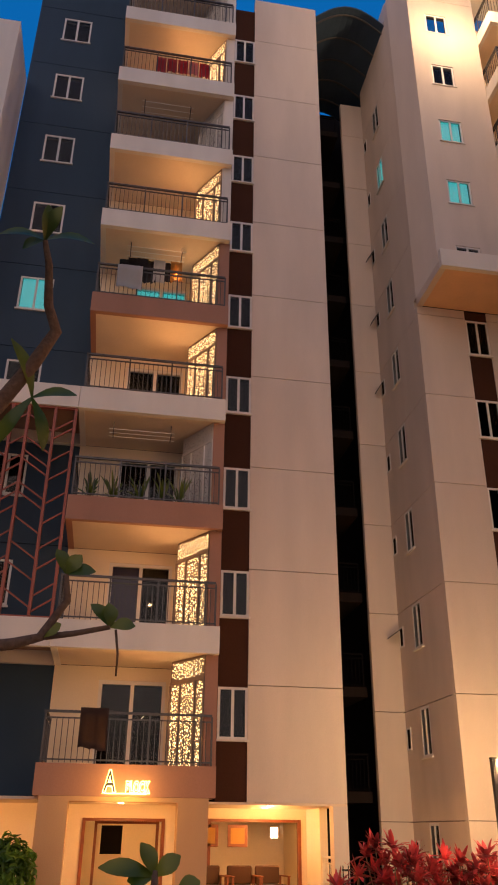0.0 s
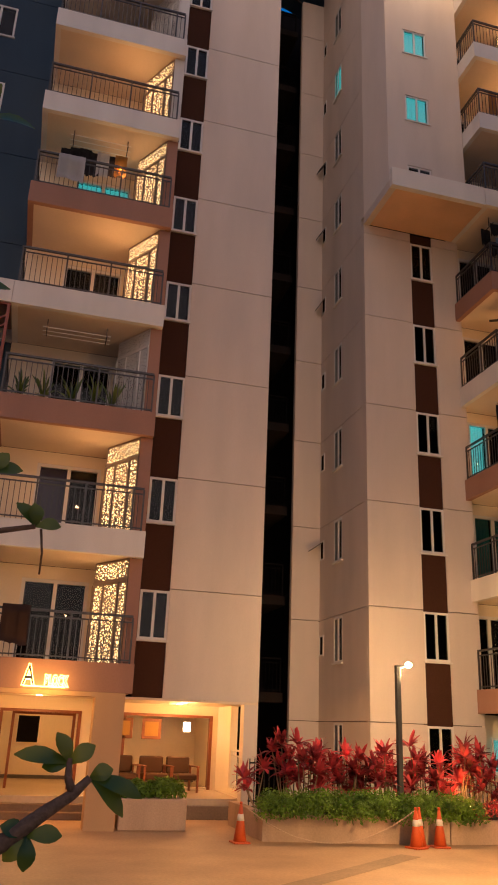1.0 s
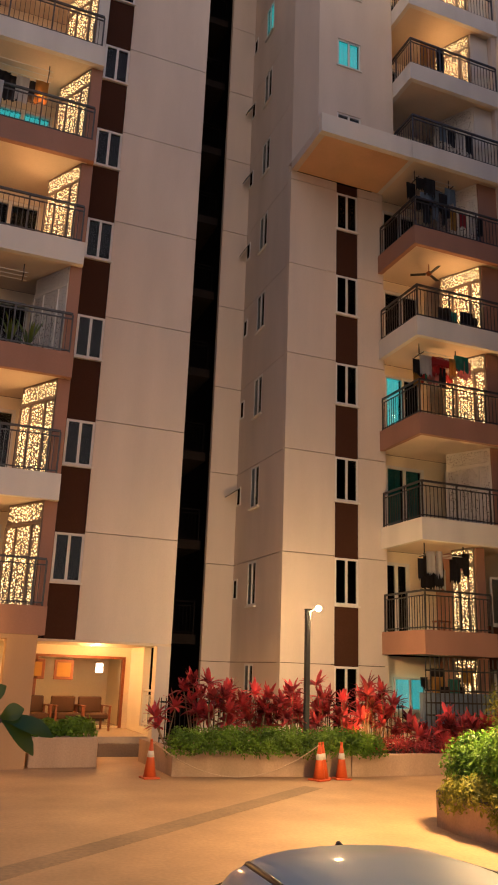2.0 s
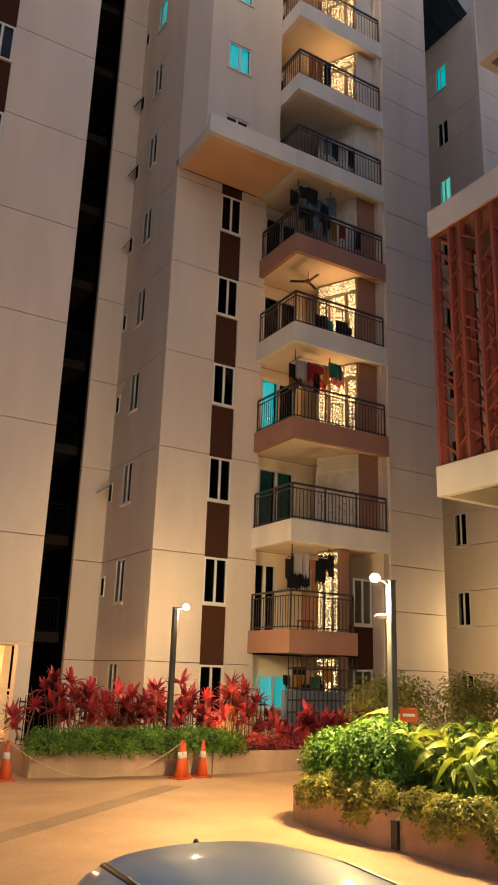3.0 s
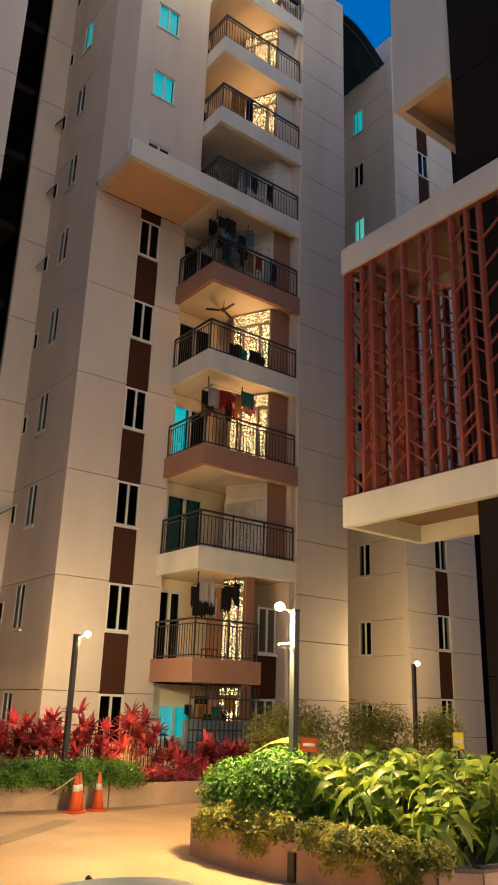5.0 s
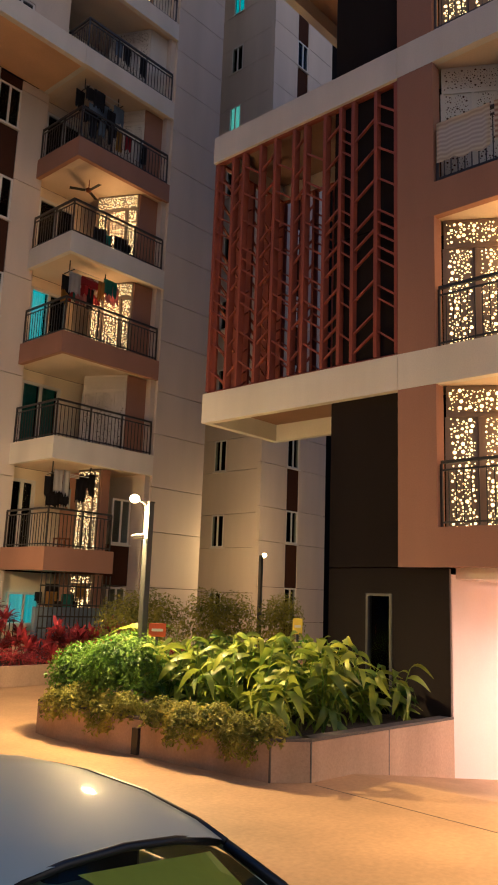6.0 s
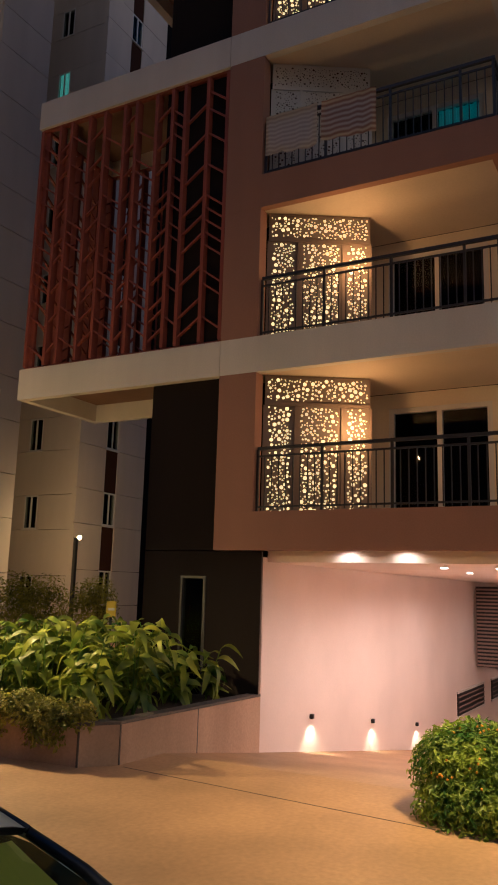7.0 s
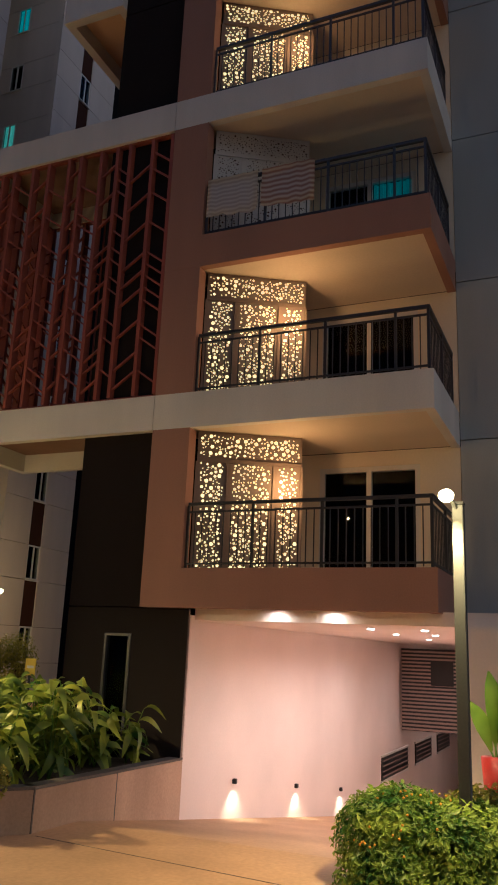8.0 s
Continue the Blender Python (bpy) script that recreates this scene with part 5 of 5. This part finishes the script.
for x in (2.95, 3.75):
    pic = thing("picture", "small framed picture on the lobby wall", "picture")
    boxes("frame", "wood", pic, (x - 0.27, x + 0.27, 23.44, 23.49, 1.72, 2.26), bevel=0.01)
    boxes("print", "cloth_ochre", pic, (x - 0.19, x + 0.19, 23.43, 23.438, 1.80, 2.18))
railing(block_a, [(5.72, 20.55), (5.72, 21.95)], 0.62, 0.95, label="pale steel railing beside the lobby", mat="band")
lamp("wall_sconce_light", "POINT", Matrix.Translation((4.75, 23.3, 2.1)), 12, (1.0, 0.6, 0.25), 0.05)
boxes("wall_sconce", "downlight", block_a, (4.66, 4.84, 23.42, 23.49, 1.95, 2.2), label="small lit wall lamp")

# ---- washing, fan and small fittings ----


def cloth(x0, x1, y, z0, z1, mat, seed, label, face=0, frill=0.0):
    """A hung piece of cloth with soft folds; face 0 hangs along x at y, 1 along y at x."""
    rnd = random.Random(seed)
    ph, k = rnd.uniform(0, 6), rnd.uniform(14, 22)
    bm = bmesh.new()
    n, rows = 12, []
    for j in range(5):
        f = j / 4
        row = []
        for i in range(n + 1):
            u = x0 + (x1 - x0) * (i / n)
            w = 0.018 * (0.3 + f) * math.sin(k * u + ph) + 0.01 * math.sin(2.3 * k * u)
            z = z1 + (z0 - z1) * f * (1 + 0.04 * math.sin(5 * u + ph)) + (frill * rnd.uniform(-1, 1) if j == 4 else 0)
            row.append(bm.verts.new((u, y + w, z) if not face else (y + w, u, z)))
        rows.append(row)
    for a, b in zip(rows, rows[1:]):
        for i in range(n):
            bm.faces.new((a[i], a[i + 1], b[i + 1], b[i]))
    bmesh.ops.solidify(bm, geom=bm.faces[:], thickness=0.006)
    return tagged(part("hung_cloth", bm, mat, smooth=True), label, "laundry", "washing on the balconies")


def stripes(name, a, b, scale):
    m = material(name, a, 0.9, grain=70, vary=0.08, stain=0.1, bump=0.2)
    n, l = m.node_tree.nodes, m.node_tree.links
    wv, geo = n.new("ShaderNodeTexWave"), n.new("ShaderNodeNewGeometry")
    wv.bands_direction = "Z"
    wv.inputs["Scale"].default_value, wv.inputs["Distortion"].default_value = scale, 0.15
    l.new(geo.outputs["Position"], wv.inputs["Vector"])
    mix = n.new("ShaderNodeMix")
    mix.data_type = "RGBA"
    mix.inputs["A"].default_value, mix.inputs["B"].default_value = a, b
    l.new(wv.outputs["Fac"], mix.inputs["Factor"])
    l.new(mix.outputs["Result"], n["Principled BSDF"].inputs["Base Color"])
    return m


M["stripe"] = stripes("striped_towel", (0.80, 0.74, 0.74, 1), (0.42, 0.26, 0.26, 1), 3.3)
M["stripe_blue"] = stripes("pale_striped_towel", (0.84, 0.82, 0.84, 1), (0.62, 0.58, 0.62, 1), 3.9)
# block C, third storey
cloth(5.0, 5.98, 11.22, 9.56, 10.33, M["stripe_blue"], 1, "pale striped towel hung over the railing", 1, 0.03)
cloth(3.95, 4.92, 11.22, 9.56, 10.33, M["stripe"], 2, "pink striped towel hung over the railing", 1, 0.03)
# block A
cloth(-0.75, -0.05, 18.12, 15.6, 16.4, "cloth_white", 3, "white sheet hung over the railing")
rnd = random.Random(77)
for i, m in enumerate(("cloth_dark", "cloth_dark", "cloth_dark", "cloth_dark", "cloth_white", "cloth_dark", "cloth_ochre")):
    x = -0.75 + i * 0.25
    cloth(x, x + 0.34, 18.9 + rnd.uniform(-0.1, 0.1), 16.4 + rnd.uniform(-0.1, 0.15), 17.25, m, 80 + i, "clothes hung to dry on the balcony", 0, 0.05)
for i, m in enumerate(("cloth_red", "cloth_red", "cloth_red", "cloth_pink", "cloth_red")):
    x = -0.2 + i * 0.36
    cloth(x, x + 0.33, 18.3, 24.6 + rnd.uniform(0, 0.1), 25.3, m, 90 + i, "red clothes hung to dry on the balcony", 0, 0.03)
cloth(-0.55, 0.05, 18.12, 3.62, 4.46, "cloth_brown", 97, "brown blanket hung over the railing", 0, 0.02)
# block B
for i in range(8):
    cloth(13.1 + i * 0.27, 13.36 + i * 0.27, 18.35 + 0.08 * (i % 3), 12.36 + rnd.uniform(0, 0.1), 12.95 + rnd.uniform(0, 0.2), ("cloth_dark", "cloth_dark", "cloth_teal", "cloth_dark")[i % 4], 300 + i, "dark clothes drying on a low line behind the railing", 0, 0.04)
cloth(12.45, 14.1, 18.42, 11.05, 11.28, "cloth_red", 320, "long red cloth on the upper drying line", 0, 0.04)
MIX = ("cloth_dark", "cloth_white", "cloth_dark", "cloth_pink", "cloth_red", "cloth_blue", "cloth_dark", "cloth_ochre")
WASH = {0: ("cloth_dark", "cloth_ochre", "cloth_dark", "cloth_dark", "cloth_teal"), 1: ("cloth_dark", "cloth_white", "cloth_dark", "cloth_dark", "cloth_white", "cloth_dark", "cloth_pink"),
        3: ("cloth_dark", "cloth_white", "cloth_ochre", "cloth_red", "cloth_teal", "cloth_pink", "cloth_red", "cloth_pink"), 5: ("cloth_dark", "cloth_dark", "cloth_blue", "cloth_dark")}
for k, zs, n in ((0, 2.4, 8), (1, 5.5, 14), (3, 11.5, 14), (5, 17.35, 12)):
    for i in range(n):
        x = 12.3 + i * (1.5 / n)
        zt = zs - rnd.uniform(0, 0.3) - (0.25 if i % 3 == 2 else 0)
        cloth(x, x + rnd.uniform(0.2, 0.5), 18.45 + rnd.uniform(-0.2, 0.5), zt - rnd.uniform(0.25, 0.7), zt, WASH[k][i % len(WASH[k])], 100 + 20 * k + i, "clothes hung to dry on the balcony", 0, 0.08)
for i in range(7):
    x = 12.5 + i * 0.34
    cloth(x, x + rnd.uniform(0.2, 0.3), 18.12, 15.55 + rnd.uniform(0, 0.25), 16.3, MIX[(i * 5) % 8], 260 + i, "clothes hung over the balcony railing", 0, 0.05)
for i in range(4):
    x = 13.2 + i * 0.34
    cloth(x, x + 0.3, 18.12, 18.6 + rnd.uniform(0, 0.15), 19.28, ("cloth_blue", "cloth_dark", "cloth_white", "cloth_dark")[i], 280 + i, "clothes hung over the balcony railing", 0, 0.04)
for i in range(3):
    cloth(12.6 + i * 0.32, 12.88 + i * 0.32, 18.13, 21.5, 22.4, ("cloth_ochre", "cloth_ochre", "cloth_dark")[i], 290 + i, "ochre cloth hung over the balcony railing", 0, 0.04)

fan = thing("ceiling_fan", "brown three-bladed ceiling fan on a lit balcony", "ceiling fan", m=Matrix.Translation((13.2, 18.9, 14.35)))
bm = bmesh.new()
tube(bm, [(0, 0, 0.36), (0, 0, 0.08)], [0.015, 0.015], 6)
part("rod", bm, "wood", fan)
bm = bmesh.new()
tube(bm, [(0, 0, 0.09), (0, 0, 0.05), (0, 0, -0.04)], [0.05, 0.1, 0.07], 14)
part("motor", bm, "wood", fan, smooth=True)
for i in range(3):
    o = boxes("blade", "black", fan, (0.1, 0.58, -0.06, 0.06, 0.0, 0.012), bevel=0.004)
    o.rotation_euler = (0.15, 0, 0.5 + i * 2.094)

# security camera on the lamp post, small signs, uplight, flower pot
cctv = thing("security_camera", "white bullet security camera on the lamp post", "camera")
bm = bmesh.new()
tube(bm, [(8.12, 9.38, 3.0), (8.0, 9.36, 3.0), (7.92, 9.34, 2.98)], [0.015, 0.015, 0.02], 6)
part("bracket", bm, "white", cctv)
bm = bmesh.new()
tube(bm, [(8.0, 9.32, 3.02), (7.78, 9.28, 3.0)], [0.04, 0.035], 10)
part("housing", bm, "white", cctv, smooth=True)


def board(name, x, y, z, w, h, mat, label, turn):
    ob = thing(name, label, "sign", m=pose(x, y, 0, 0, 0, turn))
    boxes("post", "pole", ob, (-0.02, 0.02, 0.0, 0.04, 0.3, z - h / 2))
    boxes("panel", mat, ob, (-w / 2, w / 2, -0.015, 0.015, z - h / 2, z + h / 2), bevel=0.006)
    boxes("bar", "band", ob, (-w / 3, w / 3, -0.019, -0.016, z - 0.02, z + 0.02))


board("sign_board", 8.35, 9.25, 1.62, 0.26, 0.2, "cone", "small orange notice board on a post", -40)
board("sign_board", 10.6, 8.3, 1.72, 0.16, 0.26, "signyellow", "small yellow notice board on a post", -50)
up = thing("garden_uplight", "glowing amber spotlight among the red shrubs", "garden light")
boxes("body", "black", up, (9.80, 9.92, 16.78, 16.88, 0.38, 0.66), bevel=0.01)
boxes("lens", "bulb", up, (9.81, 9.91, 16.79, 16.87, 0.662, 0.70))
lamp("uplight_lamp", "POINT", Matrix.Translation((9.86, 16.86, 0.72)), 70, (1.0, 0.45, 0.08), 0.05)
pot = thing("plant_pot", "red pot with a broad-leaved banana plant", "plant pot", m=Matrix.Translation((9.5, 1.1, 0)))
bm = bmesh.new()
tube(bm, [(0, 0, 0.0), (0, 0, 0.7), (0, 0, 1.1)], [0.12, 0.14, 0.17], 18)
part("pot", bm, "signred", pot, smooth=True)
for i, (dy, dx, h, w) in enumerate(((0.06, 0.02, 0.95, 0.105), (0.26, -0.1, 0.62, 0.10), (-0.16, -0.05, 0.75, 0.1), (-0.3, 0.1, 0.5, 0.09), (0.1, 0.3, 0.8, 0.09))):
    bm = bmesh.new()
    dx, dy = Matrix.Rotation(math.radians(75), 2) @ Vector((dx, dy))
    tube(bm, [(0, 0, 1.0), (dx * 0.2, dy * 0.2, 1.0 + h * 0.25)], [0.016, 0.01], 6)
    blade(bm, (dx * 0.2, dy * 0.2, 1.0 + h * 0.25), (dx, dy, 1.05 + h), w, 0.25, 0.06)
    bmesh.ops.rotate(bm, verts=bm.verts[:], cent=(0, 0, 0), matrix=Matrix.Rotation(math.radians(-75), 3, "Z"))
    part("leaf", bm, "hedge", pot, smooth=True)
leaf_cloud("shrub", [(9.15, 1.25, 0.5, 0.25, 0.4, 0.35)], 0.09, "trail", "dry brownish shrub at the foot of the pot", "shrub", 61, 900)

# black garden fence behind the red shrubs
fence = thing("fence", "black steel garden fence behind the red shrubs", "fence")
boxes("rail", "black", fence, (5.3, 11.9, 18.75, 18.78, 1.35, 1.39))
boxes("rail", "black", fence, (5.3, 11.9, 18.75, 18.78, 0.55, 0.59))
for i in range(56):
    o = part("post", bar_mesh(1.1, 0.02, "black", "post"), None, fence)
    o.location = (5.32 + 0.119 * i, 18.765, 0.36)

# expansion joints and a worn strip in the paving
for x0, y0, x1, y1, w in ((8.0, 5.95, 7.5, 1.0, 0.005), (7.5, 1.0, 6.9, -3.0, 0.005)):
    a, b = Vector((x0, y0)), Vector((x1, y1))
    bm = bmesh.new()
    ribbon(bm, [(x0, y0), (x1, y1)], w, 0.0, 0.004)
    tagged(part("paving_joint", bm, "joint"), "dark expansion joint in the driveway", "joint", kind="structure")
bm = bmesh.new()
ribbon(bm, [(-2.6, 6.2), (7.4, 14.95)], 0.2, 0.0, 0.004)
tagged(part("drain_cover", bm, material("worn_concrete_strip", (0.33, 0.215, 0.125, 1), 0.7, grain=15, vary=0.2, stain=0.3, bump=0.2)), "darker worn concrete strip across the driveway", "paving strip", kind="structure")

# potted plants on the third balcony of block A
rnd = random.Random(91)
for i, x in enumerate((-0.9, -0.35, 0.35, 0.9, 1.3)):
    p = thing("plant_pot", "small potted plant on the balcony floor", "plant pot", "balcony plants", Matrix.Translation((x, 18.45, 9.22)))
    bm = bmesh.new()
    tube(bm, [(0, 0, 0), (0, 0, 0.22)], [0.09, 0.12], 12)
    part("pot", bm, "brown", p, smooth=True)
    for j in range(14):
        bm = bmesh.new()
        a, r, h = rnd.uniform(0, 6.28), rnd.uniform(0.10, 0.36), rnd.uniform(0.3, 1.0)
        blade(bm, (0, 0, 0.2), (r * math.cos(a), r * math.sin(a), h), 0.03)
        part("leaf", bm, "plumeria", p)
stool = thing("stool", "low wooden stool on the balcony", "stool", m=Matrix.Translation((12.9, 18.4, 3.22)))
boxes("seat", "wood", stool, (-0.2, 0.2, -0.15, 0.15, 0.36, 0.4), bevel=0.008)
for sx in (-0.17, 0.17):
    for sy in (-0.12, 0.12):
        boxes("leg", "wood", stool, (sx - 0.018, sx + 0.018, sy - 0.018, sy + 0.018, 0, 0.36))


def drying_rack(x, y, z, wide):
    """Clothes rack of two hooks and three rods hung from a balcony ceiling."""
    ob = thing("drying_rack", "thin steel clothes drying rack under the balcony ceiling", "drying rack", "ceiling drying racks", Matrix.Translation((x, y, z)))
    for sx in (-wide / 2, wide / 2):
        boxes("hook", "rail", ob, (sx - 0.012, sx + 0.012, -0.012, 0.012, -0.34, 0.0))
        boxes("bracket", "rail", ob, (sx - 0.012, sx + 0.012, -0.25, 0.25, -0.365, -0.342))
    for dy in (-0.22, 0.0, 0.22):
        boxes("rod", "frame", ob, (-wide / 2 - 0.1, wide / 2 + 0.1, dy - 0.008, dy + 0.008, -0.341, -0.325))


for x, z in ((0.3, 9.34 + 2.40), (0.3, 21.34 + 2.40), (0.3, 15.34 + 2.40)):
    drying_rack(x, 18.75, z, 1.5)
for z in (3.34, 9.34, 15.34):
    drying_rack(13.2, 18.6, z + 2.40, 1.3)

# planted trough on an upper railing of block B
trough = thing("railing_planter", "long dark planter trough on the balcony railing", "planter")
boxes("trough", "black", trough, (12.9, 15.4, 17.93, 18.05, 28.0, 28.22), bevel=0.01)
boxes("hanger", "rail", trough, (13.2, 13.24, 18.05, 18.13, 28.15, 28.2))
boxes("hanger", "rail", trough, (15.0, 15.04, 18.05, 18.13, 28.15, 28.2))
leaf_cloud("trough_plants", [(13.0 + 0.3 * i, 18.0, 28.25, 0.17, 0.1, 0.1 + 0.05 * (i % 3)) for i in range(9)], 0.07, "hedge", "small green plants in the railing trough", "plants", 71, 900)
